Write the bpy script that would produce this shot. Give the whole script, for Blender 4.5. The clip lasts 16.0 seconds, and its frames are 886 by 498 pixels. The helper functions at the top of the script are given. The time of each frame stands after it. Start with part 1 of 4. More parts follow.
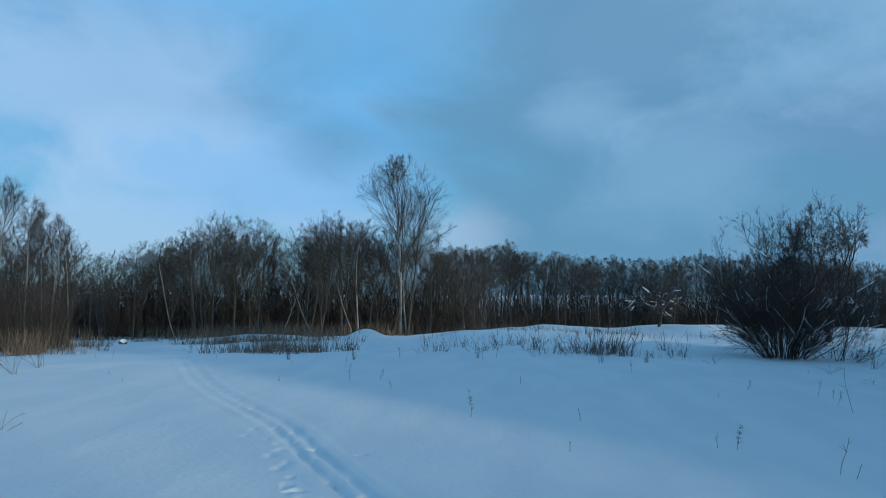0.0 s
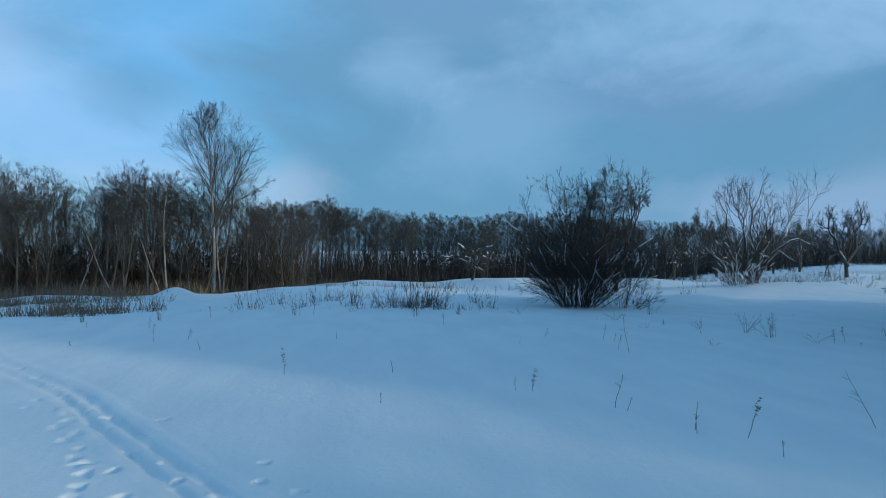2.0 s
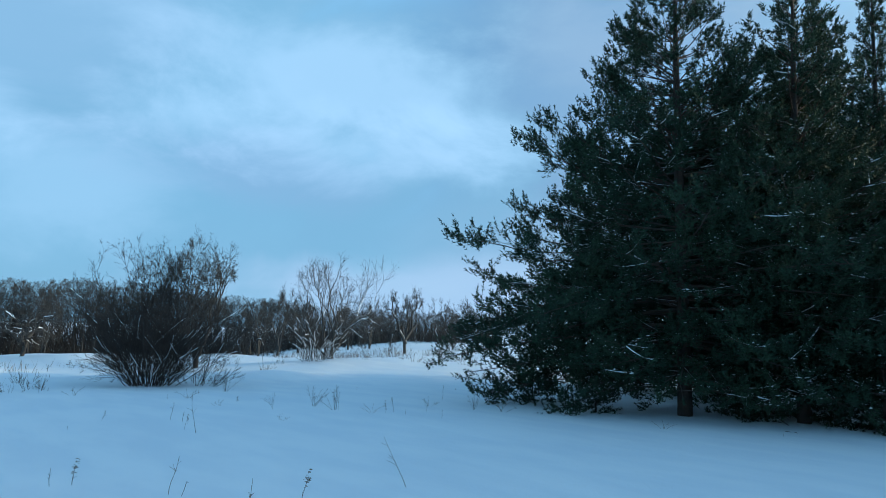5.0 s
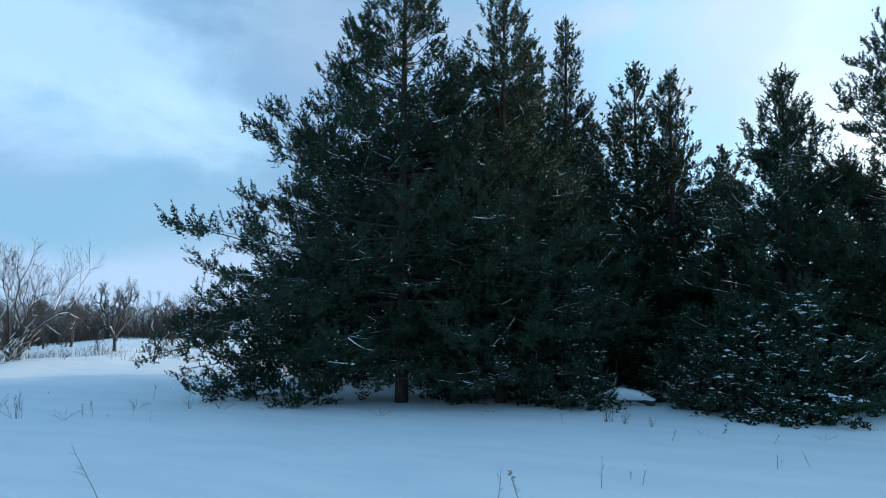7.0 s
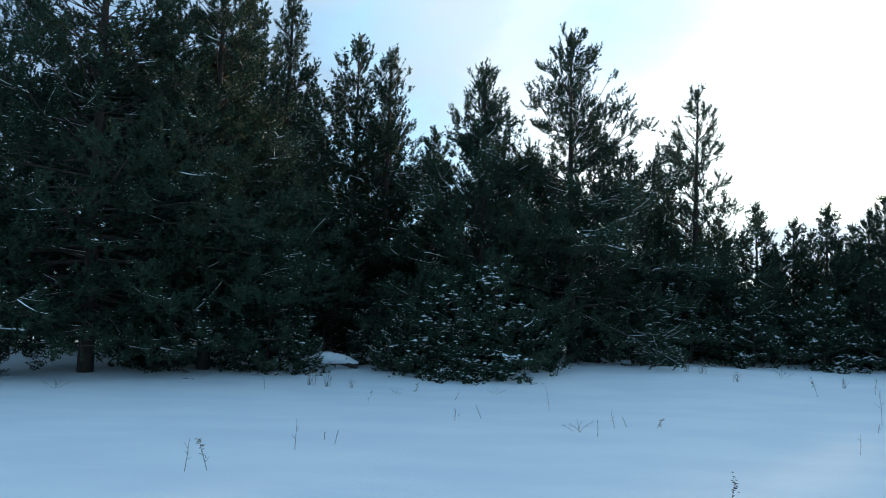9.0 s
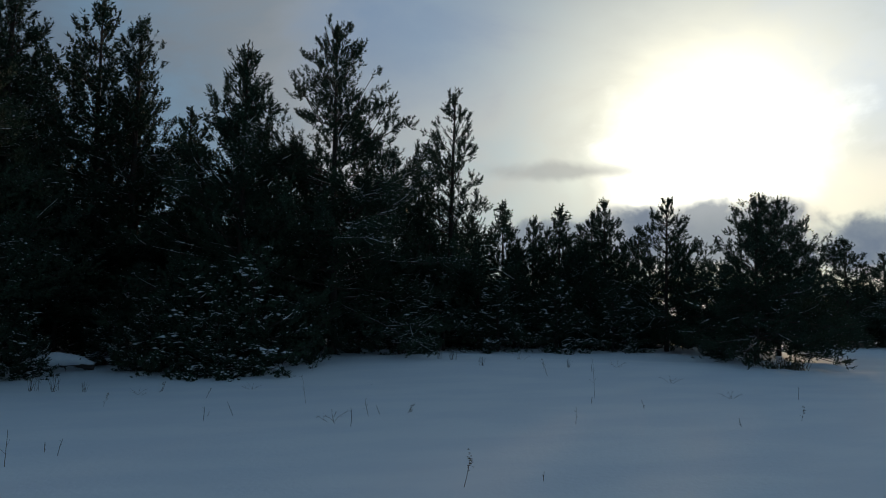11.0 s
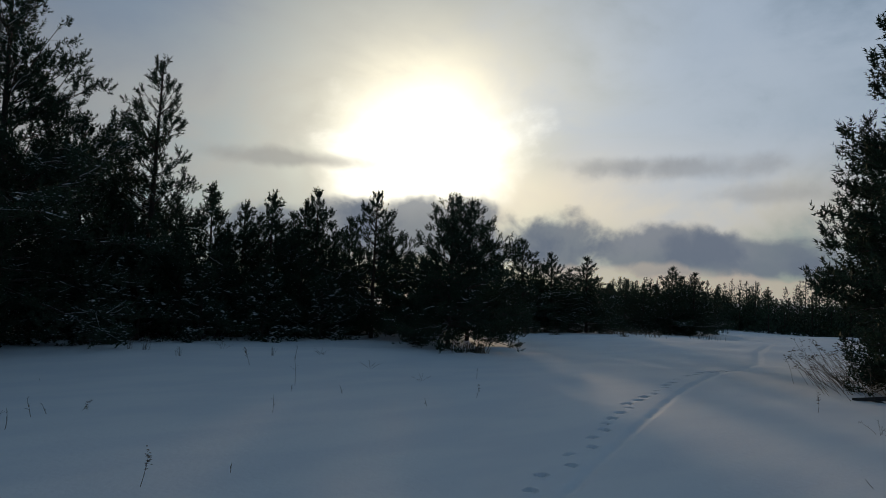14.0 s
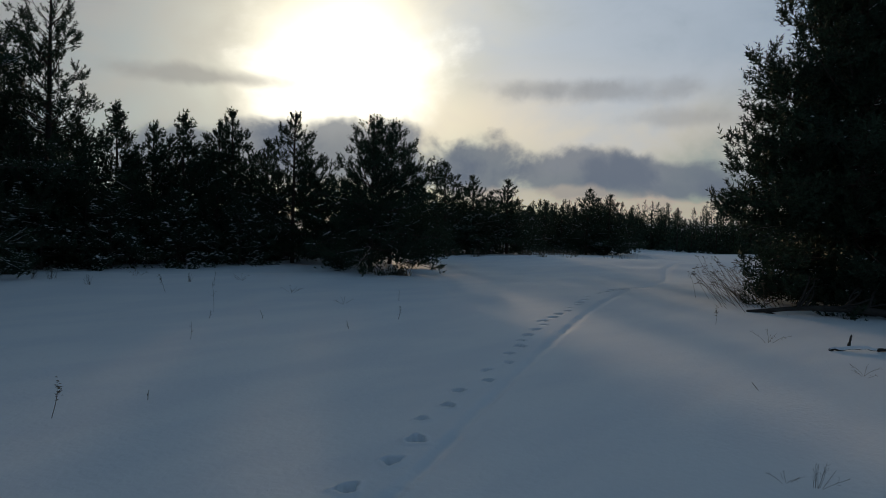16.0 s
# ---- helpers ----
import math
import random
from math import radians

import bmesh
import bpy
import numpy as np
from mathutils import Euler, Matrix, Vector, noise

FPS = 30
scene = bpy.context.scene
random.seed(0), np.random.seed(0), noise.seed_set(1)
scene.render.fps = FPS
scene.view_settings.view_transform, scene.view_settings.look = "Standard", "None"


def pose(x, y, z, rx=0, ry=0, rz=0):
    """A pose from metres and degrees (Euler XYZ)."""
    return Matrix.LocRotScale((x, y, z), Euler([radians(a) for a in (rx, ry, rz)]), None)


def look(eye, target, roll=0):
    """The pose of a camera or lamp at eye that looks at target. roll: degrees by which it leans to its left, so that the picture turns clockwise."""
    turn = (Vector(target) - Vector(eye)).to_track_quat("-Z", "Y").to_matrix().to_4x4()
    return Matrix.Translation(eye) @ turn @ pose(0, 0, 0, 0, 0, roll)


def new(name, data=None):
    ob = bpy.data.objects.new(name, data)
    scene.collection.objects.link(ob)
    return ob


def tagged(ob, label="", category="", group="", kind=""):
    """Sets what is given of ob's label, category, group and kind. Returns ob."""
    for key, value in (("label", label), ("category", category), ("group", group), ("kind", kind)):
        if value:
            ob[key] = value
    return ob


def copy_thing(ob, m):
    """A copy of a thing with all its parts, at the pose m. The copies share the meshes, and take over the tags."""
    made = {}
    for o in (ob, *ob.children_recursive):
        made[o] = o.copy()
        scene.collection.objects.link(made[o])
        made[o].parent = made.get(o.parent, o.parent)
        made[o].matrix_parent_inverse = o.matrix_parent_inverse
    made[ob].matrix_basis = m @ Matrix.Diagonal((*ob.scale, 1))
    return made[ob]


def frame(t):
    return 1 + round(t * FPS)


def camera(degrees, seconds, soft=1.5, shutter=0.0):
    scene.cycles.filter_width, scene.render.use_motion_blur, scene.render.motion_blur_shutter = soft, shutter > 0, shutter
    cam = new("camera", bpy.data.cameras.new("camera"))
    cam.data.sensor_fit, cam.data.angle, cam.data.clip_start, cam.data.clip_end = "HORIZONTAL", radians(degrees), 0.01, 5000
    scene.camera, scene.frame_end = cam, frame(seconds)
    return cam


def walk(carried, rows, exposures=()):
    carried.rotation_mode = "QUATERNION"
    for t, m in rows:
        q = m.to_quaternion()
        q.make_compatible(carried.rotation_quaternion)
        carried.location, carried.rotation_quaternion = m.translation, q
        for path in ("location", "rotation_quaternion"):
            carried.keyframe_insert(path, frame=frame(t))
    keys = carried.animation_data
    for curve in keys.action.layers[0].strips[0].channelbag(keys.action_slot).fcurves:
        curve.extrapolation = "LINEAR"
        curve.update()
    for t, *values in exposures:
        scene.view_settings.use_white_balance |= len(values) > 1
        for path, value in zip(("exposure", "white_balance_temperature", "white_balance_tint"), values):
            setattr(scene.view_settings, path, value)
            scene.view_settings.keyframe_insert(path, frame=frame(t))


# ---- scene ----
EYE = 1.65      # height of the lens over the snow
ARM = 0.37      # the phone is held this far from the turning body


def aim(yaw, pitch, roll):
    """The camera at arm's length: yaw clockwise from +y, pitch up, roll, in degrees."""
    a = radians(yaw)
    return pose(ARM * math.sin(a), ARM * math.cos(a), EYE, 90 + pitch, 0, -yaw) @ pose(0, 0, 0, 0, 0, roll)


cam = camera(66.76, 16.0, soft=0.9)
PATH = (
    (0, -6.96, 3.80, 0.36),
    (0.5, -2.09, 3.85, 0.23),
    (1, 0.07, 1.60, -0.27),
    (1.5, 1.57, -0.63, -0.51),
    (2, 8.16, 0.11, 0.16),
    (2.5, 13.74, 2.95, 1.15),
    (3, 18.07, 4.00, 1.09),
    (3.5, 23.36, 3.69, 0.69),
    (4, 30.37, 4.11, 0.92),
    (4.5, 35.58, 4.90, 1.11),
    (4.7, 38.16, 5.87, 1.38),
    (6.8, 61.84, 6.81, 0.53),
    (7, 64.45, 6.85, 0.64),
    (7.5, 70.40, 6.58, 0.62),
    (8, 75.43, 6.48, 0.85),
    (8.5, 82.14, 5.52, 1.01),
    (9, 88.09, 4.39, 1.57),
    (9.2, 90.76, 3.71, 1.93),
    (11.3, 112.30, 4.41, 0.70),
    (11.5, 115.68, 4.48, 0.59),
    (12, 119.77, 4.60, 0.60),
    (12.5, 122.98, 4.34, 0.99),
    (13, 127.03, 4.76, 1.74),
    (13.5, 129.71, 4.17, 1.79),
    (14, 131.66, 3.77, 1.99),
    (14.5, 134.64, 3.66, 2.67),
    (15, 139.81, 2.52, 2.16),
    (15.5, 140.38, 0.02, 1.91),
    (16, 138.36, -2.57, 1.41),
)
walk(cam, [(t, aim(a, p, r)) for t, a, p, r in PATH],
     exposures=((0, -0.08, 4930, -8), (1.5, -0.14, 4930, -7), (2.0, 0.03, 4950, -7), (3.5, 0.21, 5000, -8), (4.5, 0.50, 5150, -8), (7, 0.84, 5600, -2), (8.2, 1.02, 5800, -1), (9, 0.88, 5950, 0), (11.3, -1.05, 6150, 6), (16, -1.30, 6400, 8)))

# ---- sky and sun ----
SUN_AZ, SUN_EL = 129.7, 9.0
GLOW_EL = 12.4      # the middle of the lit cloud before the sun


def heading(az, el):
    """The unit vector of a compass bearing and an elevation."""
    a, e = radians(az), radians(el)
    return Vector((math.sin(a) * math.cos(e), math.cos(a) * math.cos(e), math.sin(e)))


TO_SUN = heading(SUN_AZ, SUN_EL)


class Nodes:
    """Short notation for a node tree."""

    def __init__(self, tree):
        self.tree = tree
        tree.nodes.clear()

    def add(self, kind, **settings):
        node = self.tree.nodes.new(kind)
        for key, value in settings.items():
            if key == "operation":
                node.operation = value
            elif key == "blend_type":
                node.blend_type = value
            elif key == "data_type":
                node.data_type = value
        return node

    def link(self, a, b):
        self.tree.links.new(a, b)

    def put(self, socket, value):
        if isinstance(value, bpy.types.NodeSocket):
            self.link(value, socket)
        else:
            socket.default_value = value

    def math(self, op, a, b=0.0, clamp=False):
        n = self.add("ShaderNodeMath", operation=op)
        n.use_clamp = clamp
        self.put(n.inputs[0], a)
        self.put(n.inputs[1], b)
        return n.outputs[0]

    def mix(self, f, a, b, blend="MIX"):
        n = self.add("ShaderNodeMix", data_type="RGBA", blend_type=blend)
        self.put(n.inputs[0], f)
        self.put(n.inputs[6], a)
        self.put(n.inputs[7], b)
        return n.outputs[2]

    def noise(self, vector, scale, detail=4.0, rough=0.55, distort=0.0):
        n = self.add("ShaderNodeTexNoise")
        if vector is not None:
            self.link(vector, n.inputs["Vector"])
        n.inputs["Scale"].default_value = scale
        n.inputs["Detail"].default_value = detail
        n.inputs["Roughness"].default_value = rough
        n.inputs["Distortion"].default_value = distort
        return n.outputs["Fac"]

    def ramp(self, f, lo, hi, a=0.0, b=1.0):
        n = self.add("ShaderNodeMapRange")
        n.interpolation_type = "SMOOTHSTEP"
        self.put(n.inputs["Value"], f)
        n.inputs["From Min"].default_value, n.inputs["From Max"].default_value = lo, hi
        n.inputs["To Min"].default_value, n.inputs["To Max"].default_value = a, b
        return n.outputs["Result"]


# clouds: azimuth, elevation, radius across, radius up, how dense, tone
GREY, PALE, DEEP, CREAM = (0.19, 0.30, 0.41), (0.48, 0.57, 0.72), (0.31, 0.37, 0.49), (1.35, 1.12, 0.88)
ROSE, CLEAR = (0.60, 0.62, 0.74), (0.25, 0.47, 0.74)
CLOUDS = ((-33, 16, 15, 6.5, 0.55, ROSE), (-24, 10, 12, 2.4, 0.6, ROSE), (-35, 4.6, 14, 2.0, 0.6, ROSE), (-17, 6.4, 7, 1.5, 0.55, ROSE), (-22, 26, 16, 5, 0.5, CLEAR), (-18, 9, 10, 3.0, 0.45, CLEAR), (-14, 17, 8, 5, 0.5, CLEAR),
          (-16.5, 12.3, 3.4, 2.0, 0.45, GREY), (-22, 15.5, 4, 1.2, 0.25, GREY),
          (47, 14, 20, 13, 0.70, (0.20, 0.27, 0.40)), (74, 20, 18, 13, 0.85, (0.25, 0.31, 0.40)), (90, 21, 12, 9, 0.6, (0.33, 0.37, 0.43)), (55, 11, 14, 4, 0.5, (0.21, 0.26, 0.36)), (52, 23, 16, 9, 0.5, (0.20, 0.27, 0.38)), (46, 7, 9, 3.0, 0.5, (0.36, 0.38, 0.46)),
          (88, 24, 12, 7, 0.4, (0.42, 0.44, 0.48)), (104, 14, 13, 10, 0.6, (0.66, 0.66, 0.68)), (80, 25, 8, 2.4, 0.5, (0.42, 0.43, 0.47)),
          (132, 16, 22, 10, 0.35, (1.3, 1.16, 0.96)), (150, 8.5, 18, 3.6, 0.7, (1.6, 1.32, 0.95)), (150, 19, 18, 10, 0.7, (0.76, 0.97, 1.30)), (100, 24, 6, 3, 0.5, PALE), (106, 21.5, 9, 6, 0.7, (0.13, 0.32, 0.62)), (160, 14, 9, 6, 0.5, (0.85, 1.00, 1.20)))
# the broad grey cloud with a firmer edge, and the lighter gaps in it
MASS = ((19, 14, 26, 22, 0.85, GREY), (40, 9, 13, 6, 0.35, GREY))
GAPS = ((10, 21, 10, 6, 0.40, (0.28, 0.35, 0.48)), (30, 20, 11, 5, 0.45, PALE), (5, 14.5, 3.5, 2.6, 0.35, PALE), (13, 10.5, 7, 3.4, 0.28, PALE), (21, 17, 6, 2.8, 0.3, PALE), (27, 13, 9, 3, 0.35, (0.25, 0.30, 0.44)),
        (34, 15, 9, 2.4, 0.35, PALE), (-5.6, 5.0, 3.0, 2.2, 0.5, (0.56, 0.55, 0.63)), (40, 3.5, 14, 2.2, 0.5, (0.44, 0.46, 0.58)), (58, 24, 8, 3, 0.4, (0.30, 0.35, 0.45)))
# dark streaks and the bank low in the sky, before the glow
BANK = ((118, 5.0, 7, 2.2, 0.75, DEEP), (132, 4.7, 8, 2.8, 0.85, DEEP), (141, 4.2, 5, 2.4, 0.85, DEEP), (148.5, 3.8, 6, 2.0, 0.8, DEEP), (157, 3.5, 6, 1.8, 0.8, DEEP), (168, 3.2, 9, 2.0, 0.7, DEEP), (147, 2.0, 7, 0.9, 0.45, CREAM), (157, 1.2, 9, 0.8, 0.6, CREAM))
STREAKS = ((119.5, 10.7, 6.5, 0.55, 0.6, (0.74, 0.70, 0.66)), (151.0, 10.6, 5.6, 0.8, 0.6, (0.66, 0.67, 0.70)), (146, 10.9, 4.0, 0.6, 0.45, (0.66, 0.67, 0.70)), (158, 8.4, 5.0, 0.7, 0.45, (0.66, 0.67, 0.70)))


def build_world():
    world = bpy.data.worlds.new("winter_sky")
    scene.world = world
    world.use_nodes = True
    n = Nodes(world.node_tree)
    sky = n.add("ShaderNodeTexSky")
    sky.sky_type = "NISHITA"
    sky.sun_disc = False
    sky.sun_elevation, sky.sun_rotation = radians(SUN_EL), radians(SUN_AZ)
    sky.air_density, sky.dust_density, sky.ozone_density = 1.0, 0.6, 3.0
    blue = n.mix(1.0, sky.outputs[0], SKY_TINT, "MULTIPLY")

    way = n.add("ShaderNodeTexCoord").outputs["Generated"]
    split = n.add("ShaderNodeSeparateXYZ")
    n.link(way, split.inputs[0])
    up = n.math("MAXIMUM", split.outputs[2], 0.0)
    dot = n.add("ShaderNodeVectorMath", operation="DOT_PRODUCT")
    n.link(way, dot.inputs[0])
    dot.inputs[1].default_value = heading(SUN_AZ, GLOW_EL)
    near = n.math("MAXIMUM", dot.outputs["Value"], 0.0)

    stretched = n.add("ShaderNodeMapping")
    n.link(way, stretched.inputs["Vector"])
    stretched.inputs["Scale"].default_value = (1.0, 1.0, 1.8)
    # compass and elevation in degrees, shaken by noise for ragged edges
    wool = n.noise(stretched.outputs[0], 4.0, 7.0, 0.58, 0.4)
    broad = n.noise(way, 2.0, 3.0, 0.5, 0.2)
    tuft = n.noise(way, 13.0, 5.0, 0.55, 0.2)
    az = n.math("MULTIPLY", n.math("ARCTAN2", split.outputs[0], split.outputs[1]), 57.2958)
    el = n.math("MULTIPLY", n.math("ARCSINE", split.outputs[2]), 57.2958)

    def lay(colour, masses, ragged, edge):
        for a0, e0, ra, re_, dense, tone in masses:
            p = n.math("MULTIPLY", n.math("SUBTRACT", az, a0), 1 / ra)
            q = n.math("MULTIPLY", n.math("SUBTRACT", el, e0), 1 / re_)
            r = n.math("SQRT", n.math("ADD", n.math("MULTIPLY", p, p), n.math("MULTIPLY", q, q)))
            r = n.math("ADD", r, ragged)
            colour = n.mix(n.ramp(r, 1.0 - edge, 1.0 + edge, dense, 0.0), colour, (*tone, 1))
        return colour

    # a thin sheet all over, paler and greyer where it is thick, and pale haze low over the land
    colour = n.mix(n.math("MULTIPLY", n.ramp(broad, 0.30, 0.70, 0.25, 0.75), n.ramp(el, 28.0, 60.0, 1.0, 0.60)), blue, SHEET)
    colour = n.mix(n.ramp(el, 0.0, 14.0, 0.40, 0.0), colour, HAZE)
    shake = n.math("ADD", n.math("MULTIPLY", n.math("SUBTRACT", wool, 0.5), 3.2), n.math("MULTIPLY", n.math("SUBTRACT", broad, 0.5), 2.0))
    colour = lay(colour, CLOUDS, shake, 0.75)
    shape = n.math("ADD", n.math("MULTIPLY", n.math("SUBTRACT", wool, 0.5), 1.5), n.math("MULTIPLY", n.math("SUBTRACT", broad, 0.5), 0.8))
    colour = lay(colour, MASS, shape, 0.30)
    colour = lay(colour, GAPS, shake, 0.75)

    # thin cloud lit from behind round the sun
    for power, tint, low in ((7.0, GLOW_WIDE, 0.85), (45.0, GLOW_MID, 0.6), (240.0, GLOW_CORE, 0.6)):
        lobe = n.math("MULTIPLY", n.math("POWER", near, power), n.ramp(wool, 0.30, 0.70, low, 2 - low))
        shine = n.add("ShaderNodeMix", data_type="RGBA", blend_type="MULTIPLY")
        shine.inputs[0].default_value = 1.0
        shine.inputs[6].default_value = (*tint, 1)
        n.put(shine.inputs[7], lobe)
        colour = n.mix(1.0, colour, shine.outputs[2], "ADD")

    # the brightest cloud lies flat before the sun and hides its disc
    p = n.math("MULTIPLY", n.math("SUBTRACT", az, SUN_AZ), 1 / 7.2)
    q = n.math("MULTIPLY", n.math("SUBTRACT", el, GLOW_EL), 1 / 4.5)
    r = n.math("ADD", n.math("SQRT", n.math("ADD", n.math("MULTIPLY", p, p), n.math("MULTIPLY", q, q))), n.math("ADD", n.math("MULTIPLY", n.math("SUBTRACT", wool, 0.5), 2.4), n.math("MULTIPLY", n.math("SUBTRACT", tuft, 0.5), 0.9)))
    colour = n.mix(n.ramp(r, 0.10, 1.50, 0.97, 0.0), colour, (4.4, 4.1, 3.4, 1))
    colour = lay(colour, STREAKS, n.math("MULTIPLY", n.math("SUBTRACT", tuft, 0.5), 3.4), 0.8)

    # the grey bank along the horizon stands before the glow
    curl = n.math("ADD", n.math("MULTIPLY", n.math("SUBTRACT", tuft, 0.5), 2.3), n.math("MULTIPLY", n.math("SUBTRACT", wool, 0.5), 0.9))
    colour = lay(colour, BANK, curl, 0.32)

    back = n.add("ShaderNodeBackground")
    n.put(back.inputs["Color"], colour)
    back.inputs["Strength"].default_value = 1.0
    out = n.add("ShaderNodeOutputWorld")
    n.link(back.outputs[0], out.inputs[0])


SKY_TINT = (0.080, 0.105, 0.108, 1)
SHEET = (0.34, 0.51, 0.70, 1)
HAZE = (0.44, 0.50, 0.62, 1)
GLOW_WIDE, GLOW_MID, GLOW_CORE = (0.52, 0.44, 0.31), (1.0, 0.78, 0.42), (2.4, 2.1, 1.5)
build_world()

lamp = bpy.data.lights.new("sun", "SUN")
lamp.energy, lamp.angle, lamp.color = 2.7, radians(2.2), (1.0, 0.70, 0.42)
new("sun", lamp).matrix_world = look(TO_SUN * 200, (0, 0, 0))

# ---- materials ----


def material(name, colour, rough=0.8, other=None, scale=6.0, grain=None, bump=0.0, bump_scale=40.0, island=0.0, specular=0.5, translucent=0.0):
    """A surface of two colours mixed by noise, with finer grain, relief and, if asked, a change from piece to piece."""
    m = bpy.data.materials.new(name)
    m.use_nodes = True
    n = Nodes(m.node_tree)
    place = n.add("ShaderNodeTexCoord").outputs["Object"]
    tone = (*colour, 1)
    if other:
        tone = n.mix(n.ramp(n.noise(place, scale, 5.0), 0.35, 0.65), (*colour, 1), (*other, 1))
    if grain:
        tone = n.mix(n.ramp(n.noise(place, scale * 9, 3.0), 0.45, 0.7, 0.0, 0.7), tone, (*grain, 1))
    if island:
        geo = n.add("ShaderNodeNewGeometry")
        tone = n.mix(1.0, tone, n.ramp(geo.outputs["Random Per Island"], 0.0, 1.0, 1 - island, 1 + island), "MULTIPLY")
    shade = n.add("ShaderNodeBsdfPrincipled")
    n.put(shade.inputs["Base Color"], tone)
    shade.inputs["Roughness"].default_value = rough
    shade.inputs["Specular IOR Level"].default_value = specular
    if bump:
        b = n.add("ShaderNodeBump")
        b.inputs["Strength"].default_value = bump
        b.inputs["Distance"].default_value = 0.02
        n.put(b.inputs["Height"], n.noise(place, bump_scale, 6.0))
        n.link(b.outputs[0], shade.inputs["Normal"])
    end = shade.outputs[0]
    if translucent:
        thin = n.add("ShaderNodeBsdfTranslucent")
        n.put(thin.inputs["Color"], tone)
        both = n.add("ShaderNodeMixShader")
        both.inputs[0].default_value = translucent
        n.link(end, both.inputs[1])
        n.link(thin.outputs[0], both.inputs[2])
        end = both.outputs[0]
    out = n.add("ShaderNodeOutputMaterial")
    n.link(end, out.inputs[0])
    return m


def snow_material():
    m = bpy.data.materials.new("snow")
    m.use_nodes = True
    n = Nodes(m.node_tree)
    place = n.add("ShaderNodeTexCoord").outputs["Object"]
    squeezed = n.add("ShaderNodeMapping")
    n.link(place, squeezed.inputs["Vector"])
    squeezed.inputs["Rotation"].default_value = (0, 0, radians(35))
    squeezed.inputs["Scale"].default_value = (1.0, 0.35, 1.0)
    drift = n.noise(squeezed.outputs[0], 1.3, 4.0, 0.5)
    crust = n.noise(place, 14.0, 5.0, 0.6)
    grain = n.noise(place, 160.0, 2.0, 0.6)
    tone = n.mix(n.ramp(drift, 0.35, 0.65), (0.80, 0.83, 0.87, 1), (0.86, 0.88, 0.90, 1))
    tone = n.mix(n.ramp(grain, 0.6, 0.8, 0.0, 0.35), tone, (0.92, 0.93, 0.95, 1))
    high = n.math("ADD", n.math("MULTIPLY", drift, 0.05), n.math("ADD", n.math("MULTIPLY", crust, 0.012), n.math("MULTIPLY", grain, 0.0015)))
    b = n.add("ShaderNodeBump")
    b.inputs["Strength"].default_value = 0.55
    b.inputs["Distance"].default_value = 1.0
    n.put(b.inputs["Height"], high)
    shade = n.add("ShaderNodeBsdfPrincipled")
    n.put(shade.inputs["Base Color"], tone)
    shade.inputs["Roughness"].default_value = 0.75
    shade.inputs["Specular IOR Level"].default_value = 0.25
    n.link(b.outputs[0], shade.inputs["Normal"])
    out = n.add("ShaderNodeOutputMaterial")
    n.link(shade.outputs[0], out.inputs[0])
    return m


SNOW = snow_material()
LOOSE_SNOW = material("loose_snow", (0.80, 0.83, 0.87), 0.8, (0.88, 0.89, 0.91), 9.0, bump=0.4, bump_scale=60)
NEEDLE = material("pine_needles", (0.023, 0.043, 0.026), 0.6, (0.037, 0.058, 0.032), 0.9, island=0.4, specular=0.2, translucent=0.10)
PINE_BARK = material("pine_bark", (0.027, 0.021, 0.017), 0.9, (0.054, 0.032, 0.021), 3.0, (0.03, 0.022, 0.018), bump=0.9, bump_scale=22)
PINE_LIMB = material("pine_limb_bark", (0.070, 0.044, 0.030), 0.9, (0.044, 0.036, 0.030), 4.0, bump=0.6, bump_scale=50)
DARK_BARK = material("dark_bark", (0.042, 0.040, 0.038), 0.9, (0.066, 0.062, 0.058), 2.0, (0.03, 0.026, 0.022), bump=0.8, bump_scale=25)
PALE_BARK = material("pale_birch_bark", (0.27, 0.26, 0.25), 0.8, (0.11, 0.103, 0.098), 1.6, (0.06, 0.05, 0.045), bump=0.5, bump_scale=20)
GREY_BARK = material("grey_bark", (0.072, 0.068, 0.064), 0.9, (0.048, 0.044, 0.041), 2.2, (0.04, 0.035, 0.03), bump=0.7, bump_scale=25)
TWIG = material("bare_twigs", (0.033, 0.033, 0.033), 0.85, (0.053, 0.051, 0.049), 0.7, island=0.3)
BRUSH = material("dark_brushwood", (0.026, 0.022, 0.019), 0.9, (0.040, 0.032, 0.026), 0.5, island=0.3)
RED_TWIG = material("reddish_twigs", (0.052, 0.033, 0.024), 0.85, (0.034, 0.025, 0.020), 0.7, island=0.3)
STRAW = material("dry_straw", (0.19, 0.145, 0.10), 0.85, (0.12, 0.092, 0.066), 3.0, island=0.4)
DARK_STEM = material("dark_weed_stem", (0.090, 0.074, 0.062), 0.85, (0.14, 0.11, 0.085), 8.0, island=0.3)
DEAD_WOOD = material("dead_wood", (0.036, 0.030, 0.026), 0.95, (0.065, 0.055, 0.047), 4.0, (0.03, 0.025, 0.02), bump=0.9, bump_scale=30)
LICHEN = material("birch_twigs", (0.055, 0.052, 0.050), 0.85, (0.038, 0.036, 0.035), 0.8, island=0.3)

# ---- geometry helpers ----
UP = np.array([0.0, 0.0, 1.0])


